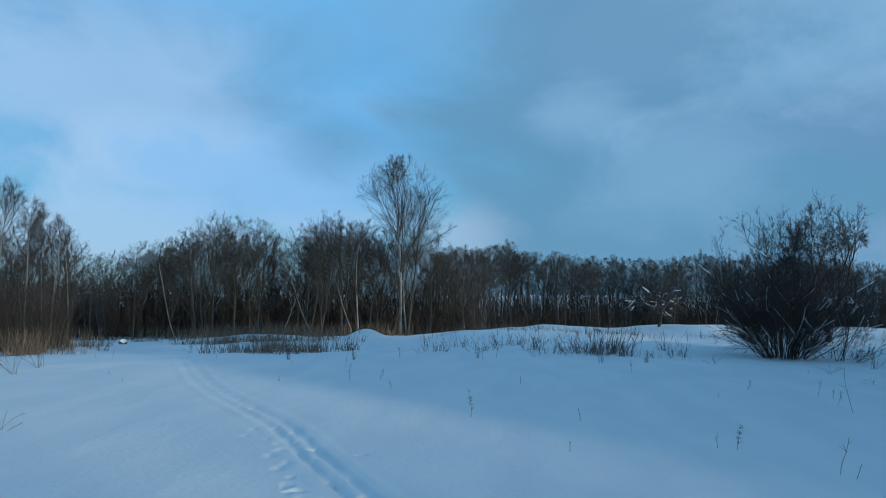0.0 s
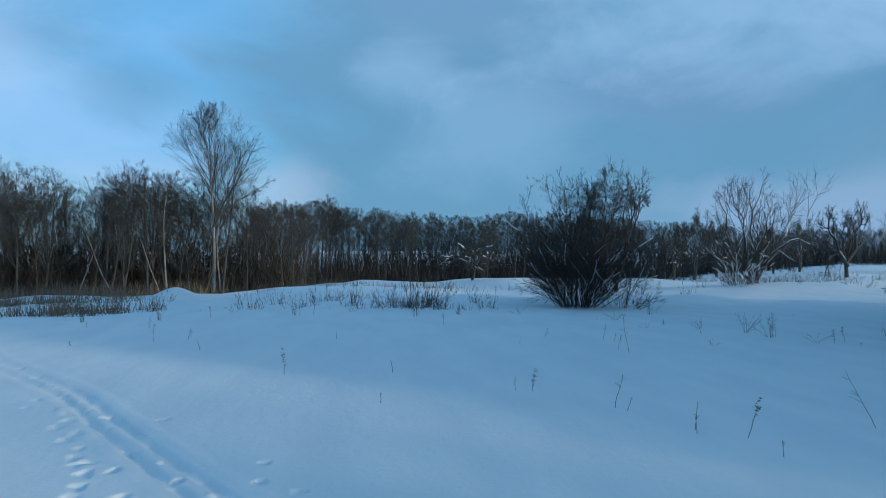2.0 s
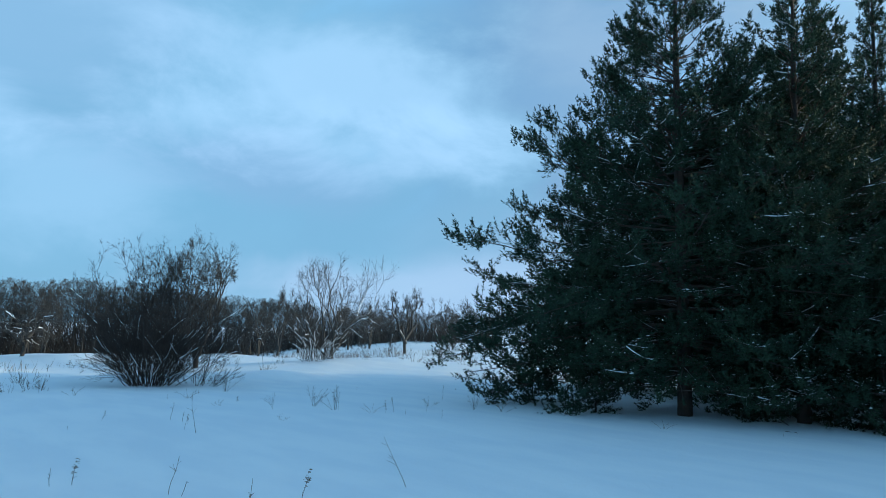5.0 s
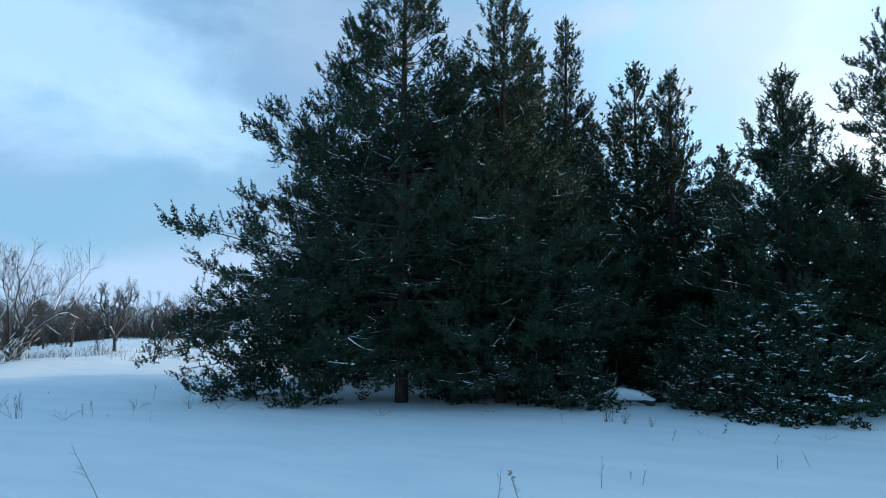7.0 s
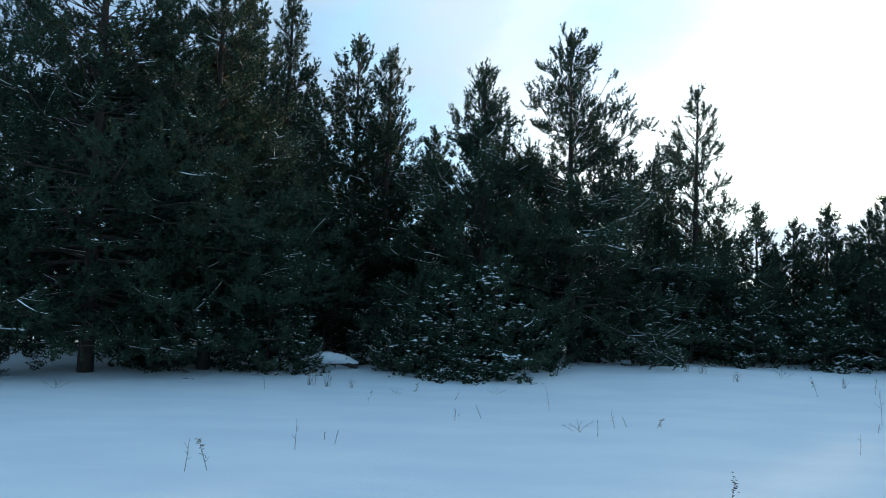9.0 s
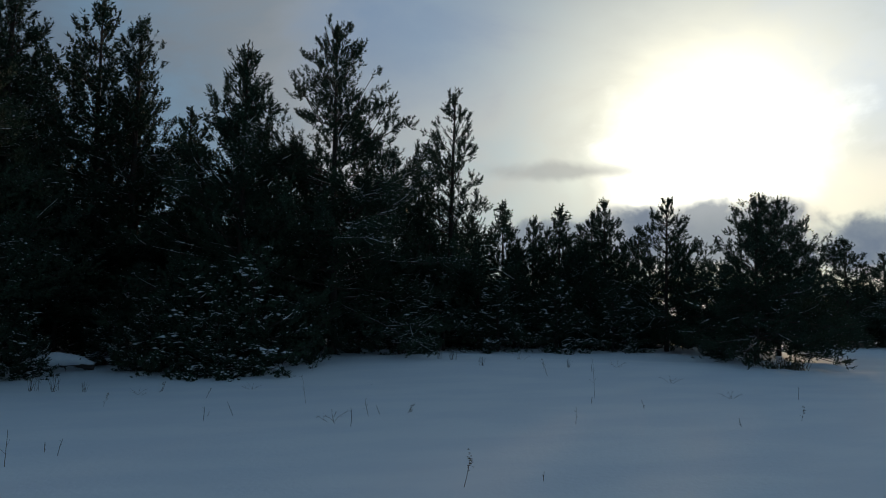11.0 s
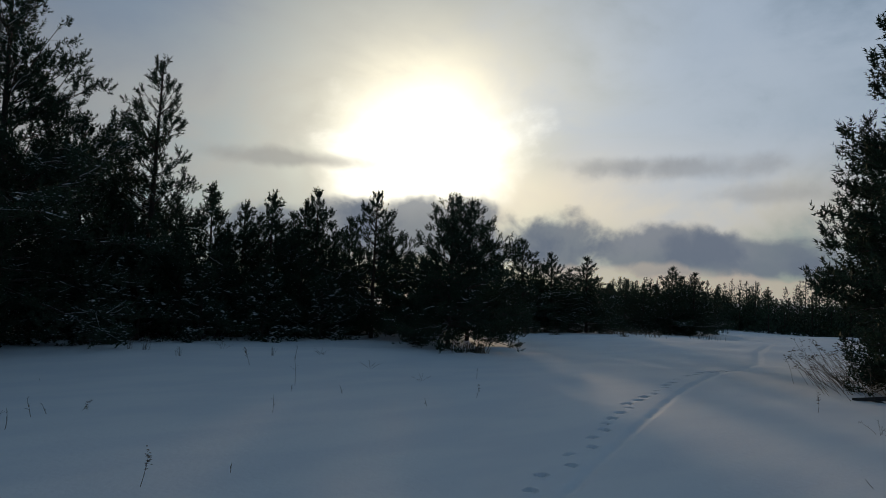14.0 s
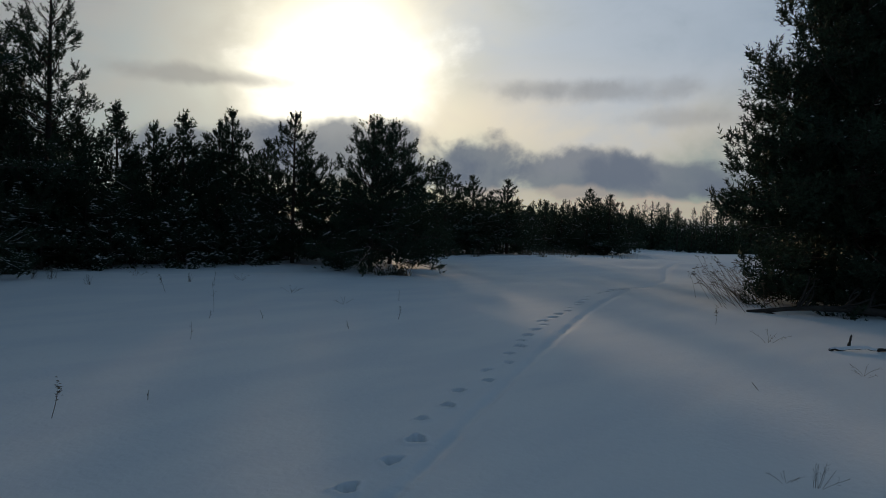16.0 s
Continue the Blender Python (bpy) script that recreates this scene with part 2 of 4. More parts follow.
def mesh_of(name, verts, faces, mat, smooth=True):
    verts, faces = np.asarray(verts, np.float32), np.asarray(faces, np.int32)
    me = bpy.data.meshes.new(name)
    me.vertices.add(len(verts))
    me.vertices.foreach_set("co", verts.ravel())
    me.loops.add(faces.size)
    me.loops.foreach_set("vertex_index", faces.ravel())
    me.polygons.add(len(faces))
    me.polygons.foreach_set("loop_start", np.arange(len(faces), dtype=np.int32) * faces.shape[1])
    me.polygons.foreach_set("use_smooth", np.full(len(faces), smooth))
    me.materials.append(mat)
    me.update(calc_edges=True)
    return me


def part(name, geo, mat, parent, label="", smooth=True):
    ob = new(name, mesh_of(name, *joined(geo), mat, smooth))
    ob.parent = parent
    return tagged(ob, label) if label else ob


def each(name, pts, radii, sides, mat, parent):
    """Every limb by itself: one part for each line."""
    for p, r in zip(pts, radii):
        part(name, tubes(p[None], r[None], sides), mat, parent)


def spikes(rng, start, way, length, width):
    """The finest twigs: one slim triangle each."""
    way = unit(way)
    u = unit(np.cross(way, rng.normal(0, 1, way.shape))) * width / 2
    verts = np.stack([start - u, start + u, start + way * length[:, None]], 1).reshape(-1, 3)
    return verts, np.arange(len(verts)).reshape(-1, 3)


def mass(name, geo, mat, parent, label="", smooth=True):
    """Pieces past counting, joined into one part."""
    return tagged(part(name, geo, mat, parent, label, smooth), kind="stuff")


def joined(geo):
    """One (verts, faces) from a list of such pairs of triangles."""
    if isinstance(geo, tuple):
        return geo
    verts, faces, base = [], [], 0
    for v, f in geo:
        if len(v):
            verts.append(v)
            faces.append(f + base)
            base += len(v)
    return np.concatenate(verts), np.concatenate(faces)


def unit(v):
    return v / np.maximum(np.linalg.norm(v, axis=-1, keepdims=True), 1e-9)


def grow(rng, start, way, length, count, wiggle=0.1, lift=0.0):
    """Bent lines: count points along each of N ways."""
    pts, d = [start], unit(way)
    step = (np.asarray(length) / (count - 1))[:, None]
    for _ in range(count - 1):
        d = unit(d + rng.normal(0, wiggle, d.shape) + UP * (lift[:, None] if isinstance(lift, np.ndarray) else lift))
        pts.append(pts[-1] + d * step)
    return np.stack(pts, 1)


def tubes(pts, radii, sides):
    """Round tubes along N lines of K points, as triangles."""
    n, k, _ = pts.shape
    t = unit(np.gradient(pts, axis=1))
    ref = np.where(np.abs(t[..., 2:3]) < 0.9, UP, np.array([1.0, 0, 0]))
    u = unit(np.cross(t, ref))
    w = np.cross(t, u)
    a = np.arange(sides) / sides * 2 * np.pi
    ring = u[:, :, None] * np.cos(a)[:, None] + w[:, :, None] * np.sin(a)[:, None]
    verts = pts[:, :, None] + ring * radii[:, :, None, None]
    i = np.arange(n * k * sides).reshape(n, k, sides)
    a0, a1 = i[:, :-1], i[:, 1:]
    b0, b1 = np.roll(a0, -1, 2), np.roll(a1, -1, 2)
    faces = np.concatenate([np.stack([a0, b0, b1], -1).reshape(-1, 3), np.stack([a0, b1, a1], -1).reshape(-1, 3)])
    return verts.reshape(-1, 3), faces


def blades(rng, pts, width):
    """Thin tapering twigs along N lines of K points: two crossed strips would cost twice, so one strip each, turned at random."""
    n, k, _ = pts.shape
    t = unit(pts[:, -1] - pts[:, 0])
    u = unit(np.cross(t, unit(rng.normal(0, 1, (n, 3)))))
    wide = (np.asarray(width)[:, None] * np.linspace(1, 0.25, k))[..., None]
    left, right = pts - u[:, None] * wide / 2, pts + u[:, None] * wide / 2
    verts = np.stack([left, right], 2).reshape(-1, 3)
    i = np.arange(n * k * 2).reshape(n, k, 2)
    a, b, c, d = i[:, :-1, 0], i[:, :-1, 1], i[:, 1:, 1], i[:, 1:, 0]
    return verts, np.concatenate([np.stack([a, b, c], -1).reshape(-1, 3), np.stack([a, c, d], -1).reshape(-1, 3)])


def along(pts, who, s):
    """Place and direction at the shares s of the lines who."""
    k = pts.shape[1] - 1
    x = np.clip(s * k, 0, k - 1e-6)
    j = x.astype(int)
    a, b = pts[who, j], pts[who, j + 1]
    return a + (b - a) * (x - j)[:, None], unit(b - a)


def sprout(rng, pts, lengths, per, lo, hi, angle, ratio, taper=0.6, flat=0.0):
    """Where side shoots leave N lines: start, way, length and parent of each."""
    who = np.repeat(np.arange(len(pts)), per)
    s = rng.uniform(lo[who] if isinstance(lo, np.ndarray) else lo, hi, len(who))
    start, t = along(pts, who, s)
    side = rng.normal(0, 1, (len(who), 3))
    if flat:
        level = np.cross(t, UP) * rng.choice([-1, 1], len(who))[:, None]
        side = side * (1 - flat) + level * flat * 2
    side = unit(side - t * (side * t).sum(1, keepdims=True))
    a = np.radians(angle + rng.normal(0, angle * 0.22, len(who)))[:, None]
    length = lengths[who] * ratio * (1 - taper * s) * rng.uniform(0.6, 1.2, len(who))
    return start, t * np.cos(a) + side * np.sin(a), length, who, s


def lumps(rng, place, size):
    """Little flattened heaps of snow: eight faces each."""
    n = len(place)
    form = np.array([[1, 0, 0], [0, 1, 0], [-1, 0, 0], [0, -1, 0], [0, 0, 0.55], [0, 0, -0.3]], float)
    turn = rng.uniform(0, 2 * np.pi, n)
    c, s = np.cos(turn)[:, None], np.sin(turn)[:, None]
    v = form[None] * size[:, None, None] * rng.uniform(0.6, 1.3, (n, 6, 1))
    x, y = v[..., 0] * 1.8 * c - v[..., 1] * s, v[..., 0] * 1.8 * s + v[..., 1] * c
    verts = np.stack([x, y, v[..., 2]], -1) + place[:, None]
    f = np.array([[0, 1, 4], [1, 2, 4], [2, 3, 4], [3, 0, 4], [1, 0, 5], [2, 1, 5], [3, 2, 5], [0, 3, 5]])
    return verts.reshape(-1, 3), (f[None] + 6 * np.arange(n)[:, None, None]).reshape(-1, 3)


def snow_lines(rng, pts, radii, share, thick=1.0):
    """Snow lying along the upper side of limbs."""
    keep = np.flatnonzero((rng.random(len(pts)) < share) & (np.abs(unit(pts[:, -1] - pts[:, 0])[:, 2]) < 0.85))
    if not len(keep):
        return []
    p = pts[keep].copy()
    r = radii[keep]
    p[..., 2] += r * 0.8
    return [tubes(p, r * 0.75 * thick, 4)]


# ---- the ground ----
SLOPE_AZ = np.array([-180, -45, -25, -10, 0, 10, 20, 32, 39, 60, 130, 145, 160, 180.0])
SLOPE = np.array([-0.02, -0.045, -0.050, -0.047, -0.034, -0.024, -0.030, -0.014, 0.002, 0.0, -0.007, -0.016, -0.022, -0.02])


def at(az, d):
    return d * math.sin(radians(az)), d * math.cos(radians(az))


def wave(x, y, seed):
    """A smooth sum of sines, -1 to 1 or so."""
    r = np.random.default_rng(seed)
    z = 0
    for _ in range(7):
        a, k, p = r.uniform(0, 6.28), r.uniform(0.4, 1.6), r.uniform(0, 6.28)
        z = z + np.sin(k * (x * np.cos(a) + y * np.sin(a)) + p)
    return z / 3.5


# low snow heaps and banks: azimuth, distance, radius across the view, radius along it, height
HEAPS = ((-13.3, 38, 1.1, 1.1, 0.6), (-4, 42, 5.0, 2.5, 0.42), (1.5, 44, 3.0, 2.0, 0.25), (8, 40, 5.0, 4.0, 0.16), (14, 42, 5.0, 4.0, 0.16),
         (24, 40, 6.0, 5.0, 0.35), (33, 33, 4.0, 2.5, 0.30), (27, 27, 2.5, 1.5, 0.22), (21, 25, 3.0, 1.4, 0.22), (-22, 44, 3.0, 1.5, 0.4), (113, 17.5, 6.0, 2.2, 0.16),
         (104, 15.5, 4.0, 1.6, 0.10), (148, 30, 6.0, 3.0, 0.2), (155, 34, 7.0, 4.0, 0.25))
TRAIL = [at(*p) for p in ((-27.5, 19), (-25.5, 13.2), (-20.2, 9.48), (-17.0, 7.56), (-13.2, 6.11), (-9.5, 5.23), (-6.9, 4.84))] + [(1.3, 2.5), (2.2, 0.3), (2.7, -1.4)] \
    + [at(*p) for p in ((133.1, 4.25), (137.0, 4.9), (140.6, 6.0), (143.1, 7.0), (145.3, 8.25), (148.7, 11.2), (150.8, 13.9), (153.5, 17.7), (156.1, 21.8), (156.5, 26.9), (157.2, 35.8), (155.0, 60.0))]
PAWS = [at(*p) for p in ((118, 3.3), (131.5, 4.5), (134.5, 4.9), (136.1, 5.4), (139.2, 6.4), (141.9, 7.3), (143.8, 8.3), (145.6, 10.0), (147.8, 12.1), (150.4, 15.3), (152.2, 17.1), (154.4, 18.9))]
BOOTS = [at(*p) for p in ((-22.0, 8.93), (-20.1, 7.91), (-19.0, 6.6), (-19.2, 5.9), (-17.6, 5.40), (-14.2, 5.22), (-11.9, 5.04))]
SPOTS = [at(*p) for p in ((-16.1, 6.02), (-13.2, 7.57), (-6.0, 5.86), (-5.7, 5.45), (-2.9, 5.20), (-18.2, 6.3), (-16.0, 5.4))]


def smooth_line(pts, step):
    """Points at even steps on a smooth curve through pts."""
    p = np.array([pts[0], *pts, pts[-1]], float)
    out = []
    for i in range(1, len(p) - 2):
        t = np.linspace(0, 1, 24, endpoint=False)[:, None]
        a, b, c, d = p[i - 1], p[i], p[i + 1], p[i + 2]
        out.append(0.5 * (2 * b + (c - a) * t + (2 * a - 5 * b + 4 * c - d) * t**2 + (3 * b - a - 3 * c + d) * t**3))
    out = np.concatenate(out + [p[-1:]])
    run = np.r_[0, np.cumsum(np.linalg.norm(np.diff(out, axis=0), axis=1))]
    s = np.arange(0, run[-1], step)
    return np.stack([np.interp(s, run, out[:, 0]), np.interp(s, run, out[:, 1])], 1)


def height(x, y):
    """The snow's height without tracks."""
    x, y = np.asarray(x, float), np.asarray(y, float)
    d, az = np.hypot(x, y), np.degrees(np.arctan2(x, y))
    z = np.interp(az, SLOPE_AZ, SLOPE) * (np.clip(d, 18, 110) - 18)
    # the land falls away behind the old orchard
    z = z - np.interp(az, [-12, -6, 22, 30], [0, 0.035, 0.035, 0]) * np.clip(d - 47, 0, 40)
    far = np.clip((d - 9) / 22, 0, 1)
    z = z + wave(x * 0.35, y * 0.35, 3) * 0.035 + far * (0.09 * wave(x * 0.5, y * 0.5, 5) + 0.05 * wave(x * 1.5, y * 1.5, 6))
    # snowed-over hummocks in the rough strip before the wood
    rough = np.interp(az, [-18, -14, 26, 34], [0, 1, 1, 0]) * np.interp(d, [24, 28, 44, 48], [0, 1, 1, 0])
    z = z + rough * 0.42 * np.clip(wave(x * 0.75, y * 0.75, 12) - 0.15, 0, 1.2)
    for a, r, w, l, h in HEAPS:
        cx, cy = at(a, r)
        ux, uy = math.sin(radians(a)), math.cos(radians(a))
        along_, across = (x - cx) * ux + (y - cy) * uy, (x - cx) * uy - (y - cy) * ux
        z = z + h * np.exp(-((across / w) ** 2) - (along_ / l) ** 2)
    return z


def tracks(x, y):
    """How far ski grooves and footprints press into the snow."""
    z = np.zeros_like(x)
    d = np.hypot(x, y)
    sel = np.flatnonzero(d < 62)
    line = smooth_line(TRAIL, 0.12)
    t = unit(np.gradient(line, axis=0))
    px_, py_ = x[sel], y[sel]
    best, off, run = np.full(len(sel), 1e9), np.zeros(len(sel)), np.zeros(len(sel))
    for i, ((lx, ly), (tx, ty)) in enumerate(zip(line, t)):
        q = np.flatnonzero((np.abs(px_ - lx) < 0.8) & (np.abs(py_ - ly) < 0.8))
        dx, dy = px_[q] - lx, py_[q] - ly
        r = dx * dx + dy * dy
        w = r < best[q]
        best[q[w]], off[q[w]], run[q[w]] = r[w], dx[w] * ty - dy[w] * tx, i
    dd = d[sel]
    wide = 0.036 + 0.0020 * dd
    rough = 0.75 + 0.35 * np.sin(run * 0.9) * np.sin(run * 0.37 + 1)
    ok = best < 0.6
    first = np.exp(-(((off + 0.105) / wide) ** 4)) + np.exp(-(((off - 0.105) / wide) ** 4))
    # two sharp grooves on one side of the place, worn into one soft trough on the other
    front = np.clip((py_ + 3.0) / 3.5, 0, 1) ** 2
    press = front * np.clip((13 - dd) / 5, 0.2, 1) * 0.048 * first * rough + (1 - front) * 0.042 * np.exp(-(((off - 0.05) / (wide * 1.1)) ** 2)) * rough
    press = press + (0.002 + 0.014 * front) * np.exp(-((off / 0.35) ** 2)) - (0.003 + 0.009 * front) * np.exp(-(((np.abs(off) - 0.27) / 0.06) ** 2)) * rough
    z[sel] -= np.where(ok, press, 0)

    def dents(points, seed, a, b, depth, jitter, rim=0.15):
        r = np.random.default_rng(seed)
        for i, (cx, cy) in enumerate(points):
            cx, cy = cx + r.normal(0, jitter), cy + r.normal(0, jitter)
            j = points[min(i + 1, len(points) - 1)] - points[max(i - 1, 0)]
            tx, ty = unit(j)
            side = 0.03 if i % 2 else -0.03
            cx, cy = cx + ty * side, cy - tx * side
            q = np.flatnonzero((np.abs(x - cx) < 0.6) & (np.abs(y - cy) < 0.6))
            dx, dy = x[q] - cx, y[q] - cy
            m, n_ = dx * tx + dy * ty, dx * ty - dy * tx
            f = r.uniform(0.75, 1.2)
            e = (m / (a * f)) ** 2 + (n_ / (b * f)) ** 2
            turn = np.arctan2(n_, m)
            e = e * (1 + 0.30 * np.sin(3 * turn + r.uniform(0, 6)) + 0.18 * np.sin(5 * turn + r.uniform(0, 6)))
            z[q] += -depth * f * np.exp(-(e**3.2)) + depth * rim * np.exp(-((np.sqrt(e) - 1.55) ** 2) * 6)

    dents(smooth_line(PAWS, 0.49), 11, 0.062, 0.048, 0.30, 0.03, 0.04)
    dents(smooth_line(BOOTS, 0.27), 12, 0.085, 0.05, 0.017, 0.07, 0.05)
    dents(smooth_line(TRAIL[1:8], 0.46), 13, 0.05, 0.03, 0.035, 0.02, 0.08)
    dents(np.array(SPOTS), 14, 0.055, 0.04, 0.024, 0.0, 0.05)
    return z


def build_ground():
    fine = [np.arange(-36, -30, 0.5), np.arange(-30, 0, 0.22), np.arange(0, 128, 1.3), np.arange(128, 158, 0.22), np.arange(158, 184, 0.8), np.arange(184, 324, 3.0)]
    az = np.radians(np.concatenate(fine))
    rings, r = [0.25], 0.25
    while r < 4000:
        r += 0.026 if 3.2 < r < 7 else 0.038 if r < 7 else 0.0068 * r if r < 30 else 0.035 * r if r < 130 else 0.12 * r
        if r < 3.2:
            r += 0.02
        rings.append(r)
    rings = np.array(rings)
    x, y = (rings[:, None] * np.sin(az)).ravel(), (rings[:, None] * np.cos(az)).ravel()
    z = height(x, y) + tracks(x, y)
    n, m = len(rings), len(az)
    verts = np.concatenate([np.stack([x, y, z], 1), [[0, 0, float(height(0, 0))]]])
    i = np.arange(n * m).reshape(n, m)
    a, b = i[:-1], i[1:]
    a2, b2 = np.roll(a, -1, 1), np.roll(b, -1, 1)
    faces = np.concatenate([np.stack([a, b, b2], -1).reshape(-1, 3), np.stack([a, b2, a2], -1).reshape(-1, 3),
                            np.stack([np.full(m, n * m), i[0], np.roll(i[0], -1)], -1)])
    faces = faces[:, ::-1]
    ob = new("ground", mesh_of("ground", verts, faces, SNOW))
    tagged(ob, "snow-covered field with ski grooves and footprints", "ground", kind="structure")


build_ground()


def stand(az, d, sink=0.05):
    """A place on the snow by compass and distance."""
    x, y = at(az, d)
    return x, y, float(height(x, y)) - sink

# ---- kinds of plants ----


def needles(rng, place, way, count, size, wide=0.075):
    """Pine shoots like bottle brushes: count bunches of needles round each shoot, slanting forward."""
    n = len(place)
    way = unit(way)
    u = unit(np.cross(way, unit(rng.normal(0, 1, (n, 3)))))
    w = np.cross(way, u)
    size = np.broadcast_to(size, (n,))[:, None, None]
    a = rng.uniform(0, 2 * np.pi, (n, count, 1))
    out = u[:, None] * np.cos(a) + w[:, None] * np.sin(a)
    s = rng.uniform(-0.9, 0.8, (n, count, 1))
    root = place[:, None] + way[:, None] * s * size
    d = unit(way[:, None] * (rng.uniform(0.35, 0.95, (n, count, 1)) + np.clip(s, 0, 1)) + out)
    tip = root + d * size * rng.uniform(0.42, 0.62, (n, count, 1))
    flat = unit(np.cross(d, rng.normal(0, 1, (n, count, 3)))) * size * wide
    verts = np.stack([root - flat, root + flat, tip], 2).reshape(-1, 3)
    return verts, np.arange(len(verts)).reshape(-1, 3)


def pine(seed, high, spread, low, whorl=0.42, limbs=5, gap=0.20, count=12, size=0.11, snow=0.10, power=0.8, rise=50, lean=0.0, bare=0.35, droop=6, split=True, even=False, open_=0.5, skirt=0.75, sparse=0.0, short=(0.0, 0.0),
         label="dark green Scots pine with snow caught on its boughs", name="pine_tree"):
    """A pine with its foot at the origin: trunk, limbs in whorls, tufts of needles and the snow on them."""
    rng = np.random.default_rng(seed)
    high -= 0.38
    tree = tagged(new(name), label, "tree", "pines at the field's edge")
    trunk = grow(rng, np.array([[0, 0, -0.25]]), np.array([[lean, 0, 1.0]]), np.array([high + 0.25]), 14, 0.004, 0.005)
    r0 = 0.0125 * high + 0.02
    part("trunk", tubes(trunk, r0 * (np.linspace(1, 0.07, 14) ** 0.85)[None], 9), PINE_BARK, tree)

    levels = np.arange(low, high * 0.97, whorl)
    h = np.repeat(levels, limbs) + rng.normal(0, whorl * 0.20, len(levels) * limbs)
    h = np.clip(h, low * 0.8, high * 0.97)
    h = h[rng.random(len(h)) > sparse * np.clip((h - low) / (high - low) * 1.4, 0, 1)]
    u = np.clip((h - low) / (high - low), 0, 1)
    start, _ = along(trunk, np.zeros(len(h), int), (h + 0.25) / (high + 0.25))
    turn = rng.uniform(0, 2 * np.pi, len(h))
    length = spread * ((1 - u) ** power * 0.94 + 0.06) * (skirt + (1 - skirt) * np.clip(u / (0.15 if even or skirt > 0.6 else 0.30), 0, 1)) * rng.choice([0.88, 0.94, 1.0, 1.0, 1.04] if even else [0.6, 0.8, 0.9, 1.0, 1.05], len(h))
    length *= 1 - short[1] * np.clip(np.cos(turn - np.radians(short[0])) * 1.4, 0, 1) * (1 - u)
    tilt = np.radians(-droop + (rise + droop) * u**1.1 + rng.normal(0, 7, len(h)))
    way = np.stack([np.cos(turn) * np.cos(tilt), np.sin(turn) * np.cos(tilt), np.sin(tilt)], 1)
    limb = grow(rng, start, way, length, 8, 0.07, np.where(u < 0.25, -0.01, 0.05))
    thick = (0.009 + 0.0055 * length)[:, None] * np.linspace(1, 0.22, 8)
    if split:
        each("limb", limb, thick, 5, PINE_LIMB, tree)
    else:
        mass("branchwork", tubes(limb, thick, 3), PINE_LIMB, tree, "brown limbs in whorls")

    per = np.maximum(1, np.round(length * (1 - bare) / gap * (1.5 - 0.2 * u))).astype(int)
    s0, w0, l0, who, s = sprout(rng, limb, length, per, bare * (0.45 + open_ * u) * np.clip((1 - u) / 0.25, 0, 1) * rng.uniform(0.5, 1.1, len(limb)), 1.0, 50, 0.36, 0.5, 0.6)
    l0 = np.clip(l0 + 0.05, 0.08, 1.0)
    twig = grow(rng, s0, w0, l0, 4, 0.10, 0.06)
    few = np.floor(l0 / gap + rng.random(len(l0))).astype(int)
    s1, w1, l1, _, _ = sprout(rng, twig, l0, few, 0.25, 0.95, 45, 0.5, 0.4, 0.3)
    l1 = np.clip(l1, 0.07, 0.5)
    mass("twig_spray", [blades(rng, twig, 0.010 + 0.012 * l0), spikes(rng, s1, w1, l1, 0.014)], PINE_LIMB, tree, smooth=False)

    runs = np.floor(l0 / gap * 1.2 + rng.random(len(l0)) * 0.8).astype(int)
    p2, d2 = along(twig, np.repeat(np.arange(len(twig)), runs), rng.uniform(0.3, 0.9, runs.sum()))
    p3 = np.concatenate([s1 + w1 * l1[:, None], (s1 + w1 * l1[:, None] * 0.5)[l1 > 0.16]])
    # each twig ends in a fan of upright shoots, and the leader in a ring of candles
    more = np.flatnonzero(rng.random(len(twig)) < 0.35)
    fan = twig[more, -1] - (twig[more, -1] - twig[more, -2]) * rng.uniform(0.0, 0.6, (len(more), 1)) + rng.normal(0, 0.035, (len(more), 3))
    ring = rng.uniform(0, 2 * np.pi, 6)
    lead = trunk[0, -1] + np.concatenate([UP * np.array([0.08, -0.06, -0.2])[:, None], np.stack([np.cos(ring) * 0.07, np.sin(ring) * 0.07, rng.uniform(-0.25, 0.0, 6)], 1)])
    lead_way = np.concatenate([np.tile(UP, (3, 1)), np.stack([np.cos(ring) * 0.5, np.sin(ring) * 0.5, np.ones(6)], 1)])
    place = np.concatenate([twig[:, -1], p2, p3, limb[:, -1], fan, lead])
    axis = np.concatenate([twig[:, -1] - twig[:, -2], d2, w1, w1[l1 > 0.16], limb[:, -1] - limb[:, -2], twig[more, -1] - twig[more, 0], lead_way])
    axis = unit(axis) + UP * 0.85 + rng.normal(0, 0.22, axis.shape)
    mass("foliage", needles(rng, place, axis, count, size * rng.uniform(0.8, 1.25, len(place)), 0.082 if split else 0.13), NEEDLE, tree, "dark green needle tufts", smooth=False)

    # snow lies in patches: thin streaks along the twigs and a few small clumps
    def loaded(p, share):
        patch = 0.22 + 2.2 * (wave(p[:, 0] * 1.8 + seed, p[:, 1] * 1.8 + p[:, 2] * 2.2, 7) > 0.45)
        return rng.random(len(p)) < share * patch * np.clip(1.35 - p[:, 2] / high, 0.22, 1.0)

    on, lie = loaded(place, 2.6 * snow), loaded(twig[:, 2], 2.6 * snow)
    load = [lumps(rng, place[on] + UP * size * 0.35, size * rng.gamma(2.0, 0.05, on.sum()).clip(0.04, 0.26) * (1 + (snow > 0.6)))]
    load.append(blades(rng, twig[lie] + UP * 0.014, rng.uniform(0.008, 0.026, lie.sum())))
